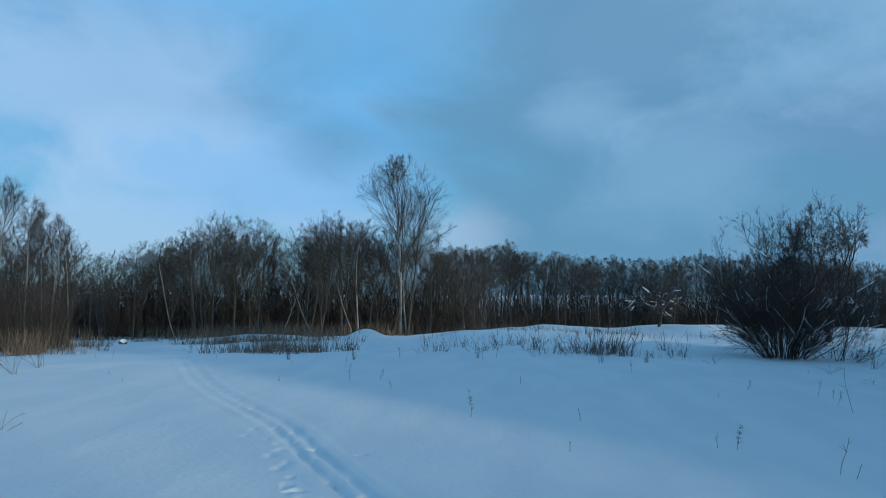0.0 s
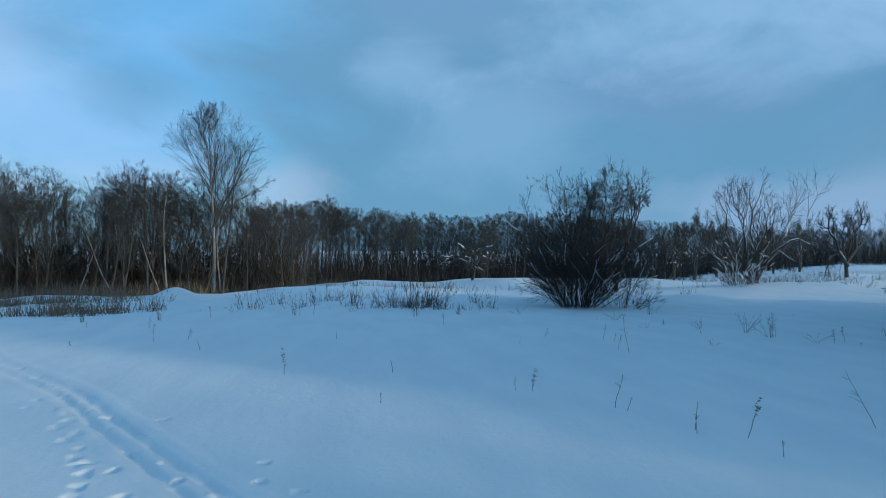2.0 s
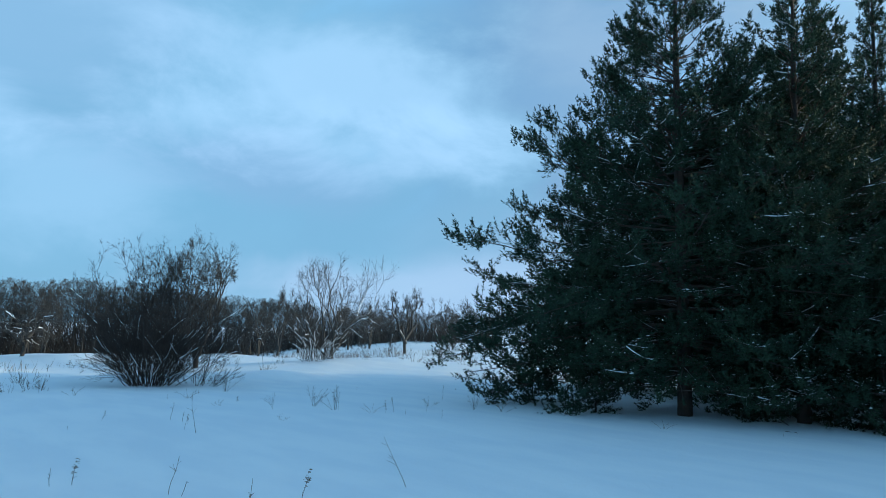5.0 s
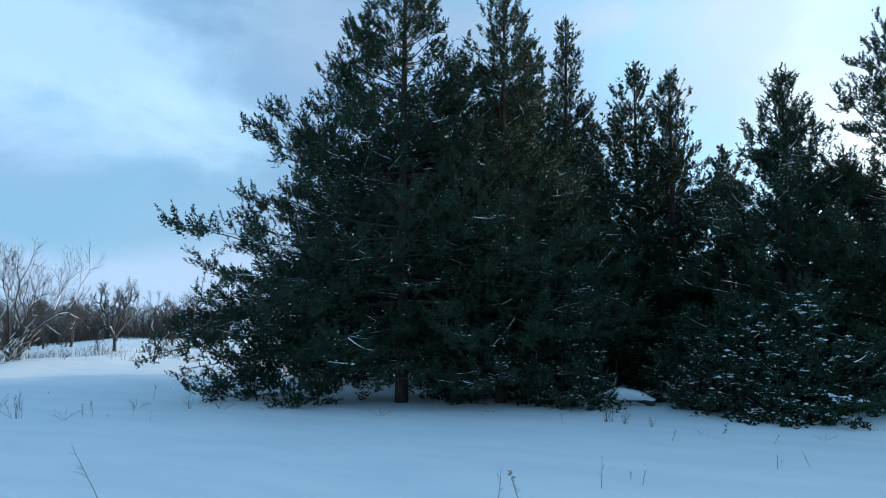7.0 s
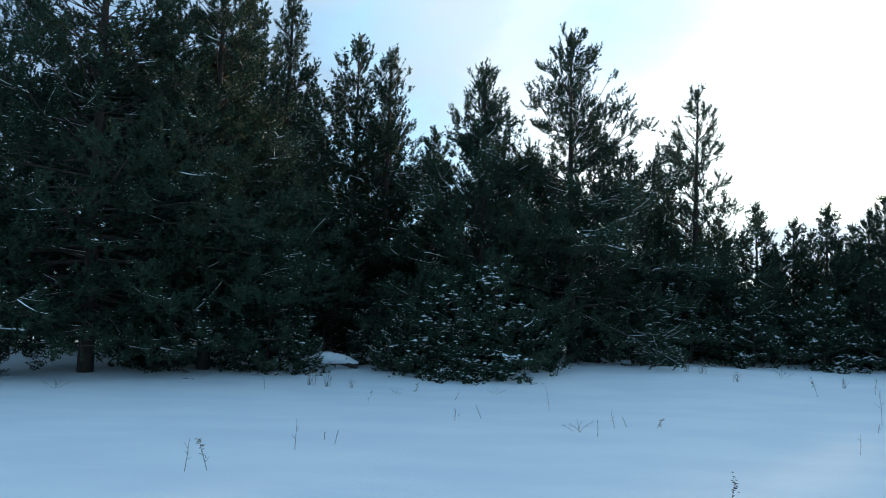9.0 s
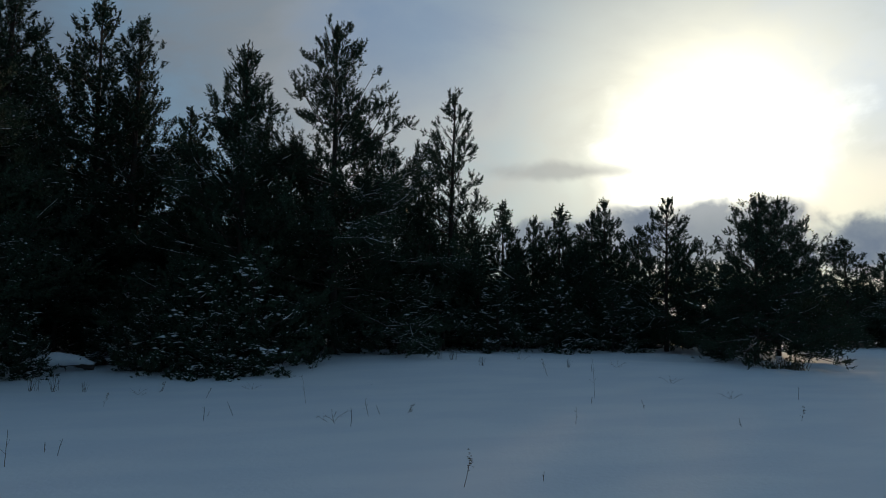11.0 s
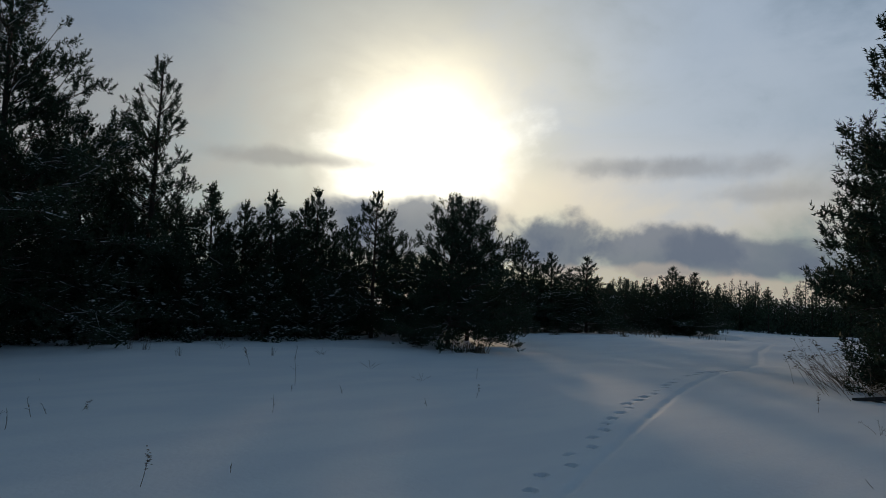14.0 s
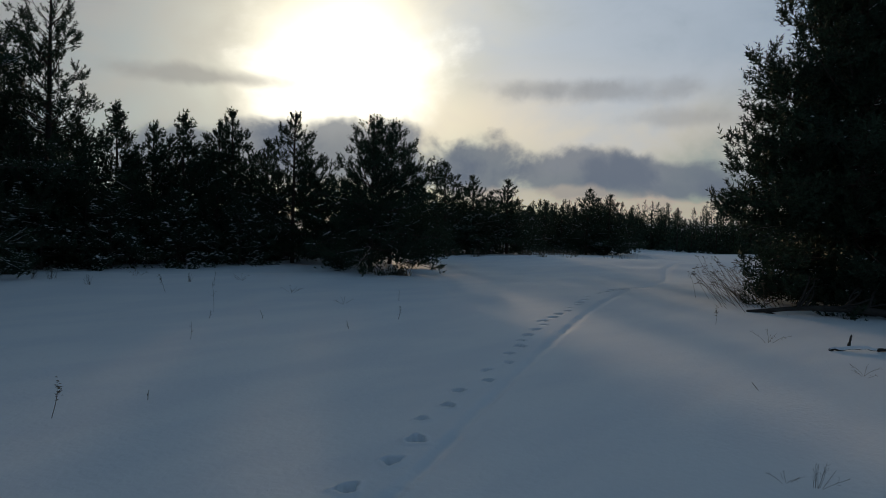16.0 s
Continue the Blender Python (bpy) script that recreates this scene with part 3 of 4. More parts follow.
    load += snow_lines(rng, limb[u < 0.5], thick[u < 0.5], 0.16, 0.36)
    mass("snow", load, LOOSE_SNOW, tree, "clumps of snow on the needles")
    return tree


def leave(start, way, mid, wide, tall):
    """How far it is from each start, along each way, to the skin of an egg-shaped crown."""
    k = np.array([1 / wide, 1 / wide, 1 / tall])
    p, d = (start - UP * mid) * k, way * k
    a, b, c = (d * d).sum(1), (p * d).sum(1), (p * p).sum(1) - 1
    return np.where(b * b - a * c > 0, (-b + np.sqrt(np.maximum(b * b - a * c, 0))) / a, 0.15).clip(0.1, 99)


def bare_tree(seed, high, spread, fork=0.35, limbs=20, sub=6, fine=6, tips=3, angle=42, lean=(0.0, 0.0), bark=DARK_BARK, twig=TWIG, snow=0.0, lift=0.07, name="bare_tree",
              label="leafless dark deciduous tree at the wood's edge", group="leafless trees of the wood", stems=1, thin=1.0, wig=0.04, split=False, reach=0.92, apart=0.25):
    """A leafless tree with its foot at the origin: trunk, boughs and twigs that together fill a rounded crown."""
    rng = np.random.default_rng(seed)
    tree = tagged(new(name), label, "tree", group)
    low = fork * high * 0.75
    mid, tall = (high + low) / 2, (high - low) / 2
    foot = np.zeros((stems, 3))
    foot[:, 2] = -0.2
    if stems > 1:
        foot[:, :2] = rng.normal(0, apart, (stems, 2))
    way = np.stack([np.full(stems, lean[0]), np.full(stems, lean[1]), np.ones(stems)], 1) + (rng.normal(0, 0.10, (stems, 3)) if stems > 1 else 0)
    rise = high * reach * (rng.uniform(0.82, 1.0, stems) if stems > 1 else np.ones(1))
    trunk = grow(rng, foot, way, rise + 0.2, 12, wig, 0.02)
    s1, w1, l1, who, s = sprout(rng, trunk, np.full(stems, spread), limbs, fork, 0.97, angle, 1.0, 0.0)
    l1 = np.clip(leave(s1, w1, mid, spread, tall) * rng.uniform(0.72, 1.0, len(s1)), 0.3, 99)
    limb = grow(rng, s1, w1, l1, 7, 0.10, lift)
    s2, w2, l2, who2, at2 = sprout(rng, limb, l1, sub, 0.2, 1.0, 32, 0.6, 0.4)
    l2 = np.clip(np.minimum(l2, leave(s2, w2, mid, spread, tall) * rng.uniform(0.8, 1.03, len(s2))), 0.22, 99)
    bough = grow(rng, s2, w2, l2, 5, 0.10, lift)
    s3, w3, l3, _, _ = sprout(rng, bough, l2, fine, 0.1, 1.0, 30, 0.7, 0.4)
    l3 = np.clip(np.minimum(l3, leave(s3, w3, mid, spread, tall) * rng.uniform(0.85, 1.1, len(s3)) + 0.1), 0.2, 1.3)
    spray = grow(rng, s3, w3, l3, 4, 0.08, lift)
    r0 = (0.0075 * rise + 0.02) * min(thin, 1.0)
    tr = r0[:, None] * np.linspace(1, 0.10, 12) ** 0.9
    lr = (np.clip(r0[who] * (1 - s) * 0.65, 0.012, 0.2))[:, None] * np.linspace(1, 0.25, 7)
    br = np.full(len(bough), 0.010)[:, None] * np.linspace(1, 0.4, 5) * (0.6 + l2[:, None] * 0.35)
    part("trunk", tubes(trunk, tr, 8), bark, tree)
    if split:
        each("bough", limb, lr, 5, bark if snow else twig, tree)
        mass("branchwork", tubes(bough, br, 3), bark if snow else twig, tree)
    else:
        mass("branchwork", [tubes(limb, lr, 3), tubes(bough, br, 3)], bark if snow else twig, tree)
    geo = [blades(rng, spray, np.full(len(spray), 0.008 * thin))]
    if tips:
        s4, w4, l4, _, _ = sprout(rng, spray, l3, tips, 0.15, 1.0, 30, 0.75, 0.3)
        geo.append(spikes(rng, s4, w4 + UP * lift, np.clip(l4, 0.2, 0.7), 0.0062 * thin))
    mass("twig_spray", geo, twig, tree, smooth=False)
    if snow:
        load = snow_lines(rng, limb, lr, snow, 1.5) + snow_lines(rng, bough, br, snow, 1.9) + snow_lines(rng, trunk, tr, 0.5, 0.45)
        flat = np.flatnonzero(rng.random(len(spray)) < snow * 0.22)
        load.append(tubes(spray[flat] + UP * 0.012, np.full((len(flat), 4), 0.012), 3))
        mass("snow", load, LOOSE_SNOW, tree, "snow lying along the boughs")
    return tree


def forked_tree(seed, high, spread, stems, levels=7, ratio=0.76, angle=26, lift=0.05, wig=0.10, side=0.5, thick=0.06, bark=DARK_BARK, twig=TWIG, snow=0.0, upper=0.3, tips=5, fine=0.006,
                name="bare_tree", label="leafless tree", group="small trees on the snow", split=True):
    """A leafless tree with its foot at the origin whose stems, given as ways, lengths and starting heights, fork again and again into crooked boughs."""
    rng = np.random.default_rng(seed)
    tree = tagged(new(name), label, "tree", group)
    stems = np.array(stems, float)
    length, r = stems[:, 3], np.full(len(stems), thick)
    foot = np.concatenate([rng.normal(0, 0.05, (len(stems), 2)), stems[:, 4:5] - 0.12], 1)
    pts = grow(rng, foot, stems[:, :3], length, 6, wig * 0.5, 0.0)
    lines = [(pts, r, length)]
    for _ in range(levels - 1):
        n = len(pts)
        extra = np.flatnonzero(rng.random(n) < side)
        who = np.concatenate([np.arange(n), np.arange(n), extra])
        s = np.concatenate([np.ones(2 * n), rng.uniform(0.3, 0.8, len(extra))])
        start, t = along(pts, who, s)
        out = rng.normal(0, 1, (len(who), 3))
        out[n:2 * n] = -out[:n]
        out = unit(out - t * (out * t).sum(1, keepdims=True))
        a = np.radians(angle * rng.uniform(0.5, 1.4, len(who)))[:, None]
        length = length[who] * ratio * rng.uniform(0.7, 1.15, len(who))
        r = r[who] * np.where(s == 1, rng.uniform(0.50, 0.74, len(who)), 0.42)
        pts = grow(rng, start, t * np.cos(a) + out * np.sin(a), length, 6, wig, lift)
        lines.append((pts, r, length))
    # fitted to its height and breadth
    every = np.concatenate([p.reshape(-1, 3) for p, _, _ in lines])
    k = np.array([1, 1, 0.0]) * spread / np.quantile(np.hypot(every[:, 0], every[:, 1]), 0.97) + UP * high / np.quantile(every[:, 2], 0.995)
    lines = [(p * k, np.maximum(r, 0.0045)[:, None] * np.linspace(1, 0.72, 6), l * k[2]) for p, r, l in lines]
    each("trunk", lines[0][0], lines[0][1], 8, bark, tree)
    if split:
        each("bough", lines[1][0], lines[1][1], 6, bark, tree)
    mass("branchwork", [tubes(p, r, 5 if i < 3 else 3) for i, (p, r, _) in enumerate(lines[2 if split else 1:])], bark, tree)
    geo = []
    for p, r, l in lines[-3:]:
        s1, w1, l1, _, _ = sprout(rng, p, l, tips, 0.1, 1.0, 38, 0.9, 0.2)
        geo.append(blades(rng, grow(rng, s1, w1, l1, 3, 0.10, lift), np.full(len(s1), fine)))
    mass("twig_spray", geo, twig, tree, smooth=False)
    if snow:
        load = []
        for p, r, _ in lines[:4]:
            lying = np.sqrt(1 - np.clip(np.abs(unit(p[:, -1] - p[:, 0])[:, 2]), 0, 1) ** 2)
            keep = rng.random(len(p)) < snow * (0.35 + lying) * np.interp(p[:, 2, 2] / high, [0.25, 0.8], [1.0, upper])
            load.append(tubes(p[keep] + UP * r[keep][..., None] * 0.7, r[keep] * 0.7 + 0.002, 4))
        mass("snow", load, LOOSE_SNOW, tree, "snow lying along the boughs")
    return tree


def bush(seed, high, stems, splay, twig=RED_TWIG, side=5, fine=4, snow=0.25, name="bush", label="leafless willow bush with snow on its lower stems", group="bushes on the snow", thick=1.0, width=0.35, tips=0, split=False):
    """Many stems fanning out from one root."""
    rng = np.random.default_rng(seed)
    tree = tagged(new(name), label, "bush", group)
    turn = rng.uniform(0, 2 * np.pi, stems)
    out = rng.uniform(0, splay * 2.3, stems)
    way = np.stack([np.cos(turn) * out, np.sin(turn) * out, np.ones(stems)], 1)
    foot = np.stack([np.cos(turn) * width * rng.random(stems), np.sin(turn) * width * rng.random(stems), np.full(stems, -0.15)], 1)
    tall = high * rng.uniform(0.6, 1.0, stems) / np.sqrt(1 + (out * 0.9) ** 2)
    stem = grow(rng, foot, way, tall, 8, 0.08, 0.05)
    sr = ((0.006 + 0.0045 * tall) * thick)[:, None] * np.linspace(1, 0.25, 8)
    if split:
        each("stem", stem, sr, 5, twig, tree)
    else:
        mass("stem_fan", tubes(stem, sr, 4), twig, tree)
    s1, w1, l1, _, _ = sprout(rng, stem, tall, side, 0.25 if side < 9 else 0.12, 1.0, 32, 0.36, 0.5)
    arm = grow(rng, s1, w1, l1, 5, 0.10, 0.05)
    geo = [tubes(arm, np.full(len(arm), 0.007 * thick)[:, None] * np.linspace(1, 0.5, 5), 3)]
    s2, w2, l2, _, _ = sprout(rng, arm, l1, fine, 0.15, 1.0, 32, 0.5, 0.4)
    spray = grow(rng, s2, w2, l2, 3, 0.1, 0.05)
    geo.append(blades(rng, spray, np.full(len(s2), 0.010 * thick)))
    if tips:
        s3, w3, l3, _, _ = sprout(rng, spray, l2, tips, 0.1, 1.0, 32, 0.6, 0.3)
        geo.append(spikes(rng, s3, w3, l3, 0.012 * thick))
    mass("twig_spray", geo, twig, tree, smooth=False)
    if snow:
        load = snow_lines(rng, stem[:, :5], sr[:, :5], snow, 1.0) + snow_lines(rng, arm, np.full((len(arm), 5), 0.009 * thick), snow * 0.6, 1.6)
        if load:
            mass("snow", load, LOOSE_SNOW, tree, "thin lines of snow on the stems")
    return tree


def weed(seed, high, stems, splay, twigs=3, mat=DARK_STEM, heads=False, name="dry_weed", label="dry weed stalk standing in the snow", group="dry weeds in the snow", nod=0.0):
    """Dead stalks of one plant in one mesh, with short side stems and, if asked, a seed head as a part."""
    rng = np.random.default_rng(seed)
    turn = rng.uniform(0, 2 * np.pi, stems)
    out = np.abs(rng.normal(0, splay, stems)) + 0.02
    way = np.stack([np.cos(turn) * out, np.sin(turn) * out, np.ones(stems)], 1)
    foot = np.stack([rng.normal(0, 0.03 * (stems > 1), stems), rng.normal(0, 0.03 * (stems > 1), stems), np.full(stems, -0.05)], 1)
    tall = high * rng.uniform(0.6, 1.0, stems) if stems > 1 else np.full(1, high)
    stem = grow(rng, foot, way, tall + 0.05, 8, 0.07, -nod)
    geo = [tubes(stem[k:k + 1], np.full((1, 8), 0.0032) * np.linspace(1.1, 0.5, 8), 4) for k in range(stems)]
    if twigs:
        s1, w1, l1, who, _ = sprout(rng, stem, tall, twigs, 0.45, 1.0, 38, 0.30, 0.5)
        arm = grow(rng, s1, w1, l1, 4, 0.12, 0.03 - nod)
        geo = [joined([g, tubes(arm[who == k], np.full(((who == k).sum(), 4), 0.0023) * np.linspace(1, 0.5, 4), 3)]) for k, g in enumerate(geo)]
    if stems == 1:
        plant = tagged(new(name, mesh_of(name, *geo[0], mat)), label, "weed", group)
    else:
        plant = tagged(new(name), label, "weed", group)
        for g in geo:
            part("stalk", g, mat, plant)
    if heads:
        tip = stem[:, -1]
        spot = tip[:, None] + rng.normal(0, 1, (stems, 26, 3)) * [0.014, 0.014, 0.05]
        mass("seed_head", lumps(rng, spot.reshape(-1, 3), rng.uniform(0.006, 0.013, stems * 26)), STRAW, plant, "brown seed head")
    return plant


def put(thing, az, d, turn=0.0, size=1.0, sink=0.05, tip=0.0):
    x, y, z = stand(az, d, sink)
    thing.matrix_basis = pose(x, y, z, 0, tip, turn) @ Matrix.Scale(size, 4)
    return thing


def again(thing, az, d, turn=0.0, size=1.0, sink=0.05, wide=1.0, tip=0.0):
    x, y, z = stand(az, d, sink)
    made = copy_thing(thing, Matrix.Identity(4))
    made.matrix_basis = pose(x, y, z, 0, tip, turn) @ Matrix.Diagonal((size * wide, size * wide, size, 1))
    return made


def tall_for(az, d, el):
    """How high a thing at that place must be to reach the elevation el."""
    return EYE + (d - ARM) * math.tan(radians(el)) - stand(az, d)[2]


# ---- pines along the field's edge ----
put(pine(1, tall_for(60.9, 15.7, 33.0), 7.05, 0.75, 0.30, 9, 0.225, 18, 0.14, 0.18, 1.60, 32, 0.0, droop=6, bare=0.38, even=True, open_=0.95, skirt=0.38, sparse=0.15, short=(-171, 0.42),
         label="tall broad Scots pine with low sweeping boughs, lightly snowed"), 61.2, 15.7, 20)
put(pine(2, tall_for(68.5, 15.9, 28.8), 3.0, 1.0, 0.34, 6, 0.25, 19, 0.15, 0.22, 0.80, 55, bare=0.15), 69.3, 15.9, 80)
put(pine(3, tall_for(74.4, 19.8, 26.5), 2.8, 0.6, 0.38, 6, 0.25, 19, 0.15, 0.26, 0.85, 58, bare=0.12), 74.5, 19.8, 10)
put(pine(4, tall_for(83.1, 21, 21.5), 2.6, 0.6, 0.38, 6, 0.25, 19, 0.15, 0.40, 0.66, 60, bare=0.12), 83.1, 21.0, 40)
put(pine(5, tall_for(91.3, 17.0, 20.9), 3.2, 0.25, 0.34, 7, 0.25, 19, 0.15, 0.26, 0.95, 54, bare=0.12, label="Scots pine, its low boughs heavy with snow"), 91.3, 17.0, 15)
put(pine(6, tall_for(98.8, 18.5, 22.8), 3.9, 1.1, 0.36, 7, 0.24, 19, 0.14, 0.34, 0.80, 58, label="Scots pine with an open crown and bare lower trunk", bare=0.24, sparse=0.12), 98.8, 18.5, 60)
put(pine(7, tall_for(108.3, 23, 18.0), 3.1, 0.6, 0.40, 6, 0.25, 19, 0.15, 0.45, 0.80, 55, bare=0.2, sparse=0.22), 108.4, 23.0, 25)
put(pine(8, tall_for(132.2, 20.6, 9.1), 2.75, 0.5, 0.30, 7, 0.22, 19, 0.125, 0.14, 0.95, 50, bare=0.2, label="young bushy Scots pine lit from behind"), 132.3, 20.8, 0)
put(pine(9, tall_for(133.8, 25.0, 8.7), 3.2, 0.7, 0.32, 7, 0.22, 19, 0.125, 0.14, 0.95, 50, bare=0.2, label="young bushy Scots pine lit from behind"), 133.9, 25.0, 70)
put(pine(10, tall_for(126, 24.5, 9.1), 2.5, 0.5, 0.32, 7, 0.22, 19, 0.125, 0.14, 0.9, 50, bare=0.2), 125.9, 24.5, 30)
put(pine(11, tall_for(169.2, 17.0, 30.0), 3.0, 0.3, 0.28, 9, 0.22, 14, 0.17, 0.02, 0.72, 50, bare=0.12, skirt=0.68, label="dense dark Scots pine with boughs down to the snow"), 169.2, 17.0, 200)
snowy = put(pine(12, 3.0, 1.7, 0.15, 0.28, 6, 0.22, 12, 0.14, 0.85, 0.9, 40, split=False, bare=0.2, label="small snow-laden pine under taller ones"), 92.6, 15.0, 0)
middle = put(pine(13, 6.0, 2.6, 0.4, 0.36, 6, 0.25, 11, 0.155, 0.38, 1.0, 50, split=False, bare=0.08), 121.2, 25.5, 0, tall_for(121.2, 25.5, 9.0) / 6)
slim = put(pine(14, 5.0, 2.1, 0.35, 0.34, 6, 0.25, 11, 0.15, 0.38, 1.0, 52, split=False, bare=0.08), 117.5, 25.0, 0, tall_for(117.5, 25, 8.5) / 5)
plain = put(pine(15, 8.0, 2.6, 0.6, 0.42, 6, 0.27, 10, 0.165, 0.38, 0.75, 52, split=False, bare=0.12), 80.6, 22.0, 0, tall_for(80.6, 22, 22.2) / 8)

# more of them behind and between: kind, azimuth, distance, elevation of the top
BEHIND = ((plain, 8, 71.5, 22, 24.5), (plain, 8, 65, 24, 21), (plain, 8, 77, 26, 18), (plain, 8, 87, 25, 15), (plain, 8, 95, 26, 13.5), (plain, 8, 103.5, 25, 13), (middle, 6, 105.5, 23, 8.6),
          (slim, 5, 112.9, 25, 8.85), (slim, 5, 115.3, 26, 7.5), (slim, 5, 120.0, 26, 8.0), (middle, 6, 119.3, 28, 6.8), (middle, 6, 123.8, 29, 6.6), (slim, 5, 129.0, 31, 4.0), (middle, 6, 102, 22.5, 8.5), (plain, 8, 55, 25, 18),
          (slim, 5, 87.6, 20.5, 9.5), (slim, 5, 78.5, 20, 9), (slim, 5, 106.5, 21.6, 7.0), (slim, 5, 113.8, 23.5, 4.5), (slim, 5, 120.0, 24, 4.0), (slim, 5, 110.8, 22, 5.5), (slim, 5, 97, 23, 9), (middle, 6, 114, 31, 5.6), (middle, 6, 118.5, 32, 5.5),
          (middle, 6, 123, 34, 5), (slim, 5, 124.6, 26.5, 4.2), (slim, 5, 127.8, 27.0, 3.4), (slim, 5, 130.2, 24.0, 1.2), (middle, 6, 110, 27, 7.5),
          (plain, 8, 73.5, 25, 19.5), (plain, 8, 83.5, 26, 16), (plain, 8, 92.5, 24, 14), (plain, 8, 97.2, 24.5, 13), (plain, 8, 101.2, 24, 13.5), (plain, 8, 105.6, 26, 11.5), (middle, 6, 88.8, 22, 10), (middle, 6, 94.4, 21.5, 8.5), (middle, 6, 81.2, 21.5, 10),
          (middle, 6, 108.3, 25, 8.5), (slim, 5, 116.4, 27, 6.5), (middle, 6, 121.2, 30, 6.2), (slim, 5, 126.8, 30, 5.5), (slim, 5, 131.2, 28, 3.2), (plain, 8, 58, 23, 19), (plain, 8, 62.5, 22, 19), (plain, 8, 172.0, 22, 24), (slim, 5, 170.5, 21, 13), (plain, 8, 173.5, 19.5, 19), (slim, 5, 170.0, 18.6, 4.0), (slim, 5, 172.6, 17.8, 5.0), (slim, 5, 176.0, 17.5, 6.0))
for i, (kind, full, az, d, el) in enumerate(BEHIND):
    h = tall_for(az, d, el)
    again(kind, az, d, 47 * i, h / full, 0.05, 1.0 if kind is not plain else 1.15)
SNOWY = ((88.6, 14.9, 0.85), (90.6, 14.7, 0.7), (86.0, 16.0, 0.7), (74.2, 15.4, 0.75), (112.5, 21.2, 0.85), (117.2, 22.5, 0.9), (121.8, 23.0, 0.8), (104.3, 18.6, 0.8), (101.0, 19.2, 0.6), (108.0, 21.0, 1.0), (49.5, 17.5, 0.55), (54.5, 15.6, 0.4), (65.0, 16.2, 0.45), (85.2, 15.2, 0.6), (90.0, 14.3, 0.55), (72.4, 15.9, 0.5), (76.3, 15.3, 0.55), (71.0, 16.3, 0.45), (66.8, 16.6, 0.5), (82.6, 17.0, 0.6))
for i, (az, d, s) in enumerate(SNOWY):
    again(snowy, az, d, 71 * i + 20, s, 0.08)
# the farther row beyond the bend of the field
FARTHER = ((middle, 6, 138.5, 34, 5.25), (middle, 6, 140.9, 35, 4.05), (middle, 6, 143.7, 36, 3.75), (slim, 5, 136.6, 36, 3.0), (slim, 5, 139.7, 38, 3.0), (middle, 6, 142.3, 38, 2.7), (slim, 5, 145.5, 44, 1.6), (slim, 5, 146.8, 46, 1.95), (slim, 5, 148.2, 47, 1.6),
           (middle, 6, 150.3, 48, 3.05), (middle, 6, 152.0, 49, 2.6), (middle, 6, 151.2, 51, 2.3), (slim, 5, 149.2, 52, 1.3), (slim, 5, 153.6, 54, 1.0), (slim, 5, 137.6, 39, 2.4), (middle, 6, 145.0, 42, 1.1), (middle, 6, 147.6, 50, 1.0))
for i, (kind, full, az, d, el) in enumerate(FARTHER):
    again(kind, az, d, 61 * i, tall_for(az, d, el) / full, 0.05, 1.35 if kind is middle else 1.1)


def far_pines():
    """The far pine wood, too many to count: joined tufts and stems."""
    rng = np.random.default_rng(77)
    n = 430
    az = rng.uniform(130, 182, n)
    d = rng.uniform(72, 104, n)
    high = rng.uniform(3.2, 5.6, n) * d / 82
    tufts_, stems = [], []
    for a, r, h in zip(az, d, high):
        x, y, z = stand(a, r, 0.1)
        m = 220
        u = rng.random(m) ** 1.1
        t = rng.uniform(0, 2 * np.pi, m)
        q = np.sqrt(rng.random(m)) * (1.9 * (1 - u) ** 0.9 + 0.05)
        p = np.stack([x + np.cos(t) * q, y + np.sin(t) * q, z + 0.2 + u * (h - 0.3)], 1)
        w = np.stack([np.cos(t) * 0.7, np.sin(t) * 0.7, np.full(m, 0.8)], 1)
        tufts_.append(needles(rng, p, w, 3, 0.16 + 0.36 * (1 - u), 0.30))
        stems.append(tubes(np.array([[[x, y, z], [x, y, z + h * 0.5], [x, y, z + h]]]), np.array([[0.09, 0.05, 0.02]]), 4))
    wood = tagged(new("far_pine_wood", mesh_of("far_pine_wood", *joined(tufts_), NEEDLE, False)), "distant dark wood of young pines", "trees", kind="stuff")
    part("trunks", stems, PINE_BARK, wood)


far_pines()

# ---- the leafless wood ----
KIN = [bare_tree(31, 10, 2.6, 0.20, 26, 7, 6, 5, angle=42, thin=1.2), bare_tree(32, 10, 2.7, 0.18, 15, 7, 6, 5, stems=2, angle=38, thin=1.2), bare_tree(33, 10, 2.8, 0.16, 11, 7, 6, 5, stems=3, angle=38, apart=0.4, thin=1.2),
       bare_tree(34, 10, 2.5, 0.24, 24, 7, 6, 5, bark=GREY_BARK, angle=46, thin=1.2),
       bare_tree(35, 10, 1.9, 0.34, 20, 6, 6, 4, thin=1.2, bark=PALE_BARK, twig=LICHEN, angle=32, name="birch", label="slender leafless birch with pale bark")]
FAR_TREE = dict(label="tall leafless tree of the far wood", group="trees of the far wood", thin=2.2)
TALL = [bare_tree(41, 12, 2.4, 0.42, 22, 6, 6, 4, angle=40, bark=GREY_BARK, **FAR_TREE), bare_tree(42, 12, 2.7, 0.38, 22, 6, 6, 4, angle=42, **FAR_TREE),
        bare_tree(43, 12, 2.2, 0.46, 22, 6, 6, 4, angle=38, bark=GREY_BARK, **FAR_TREE)]
put(KIN[0], -25.6, 51, 0, tall_for(-25.6, 51, 6.6) / 10)
put(KIN[1], -22.3, 51, 30, tall_for(-22.3, 51, 6.0) / 10)
put(KIN[2], -17.3, 50, 60, tall_for(-17.3, 50, 6.8) / 10)
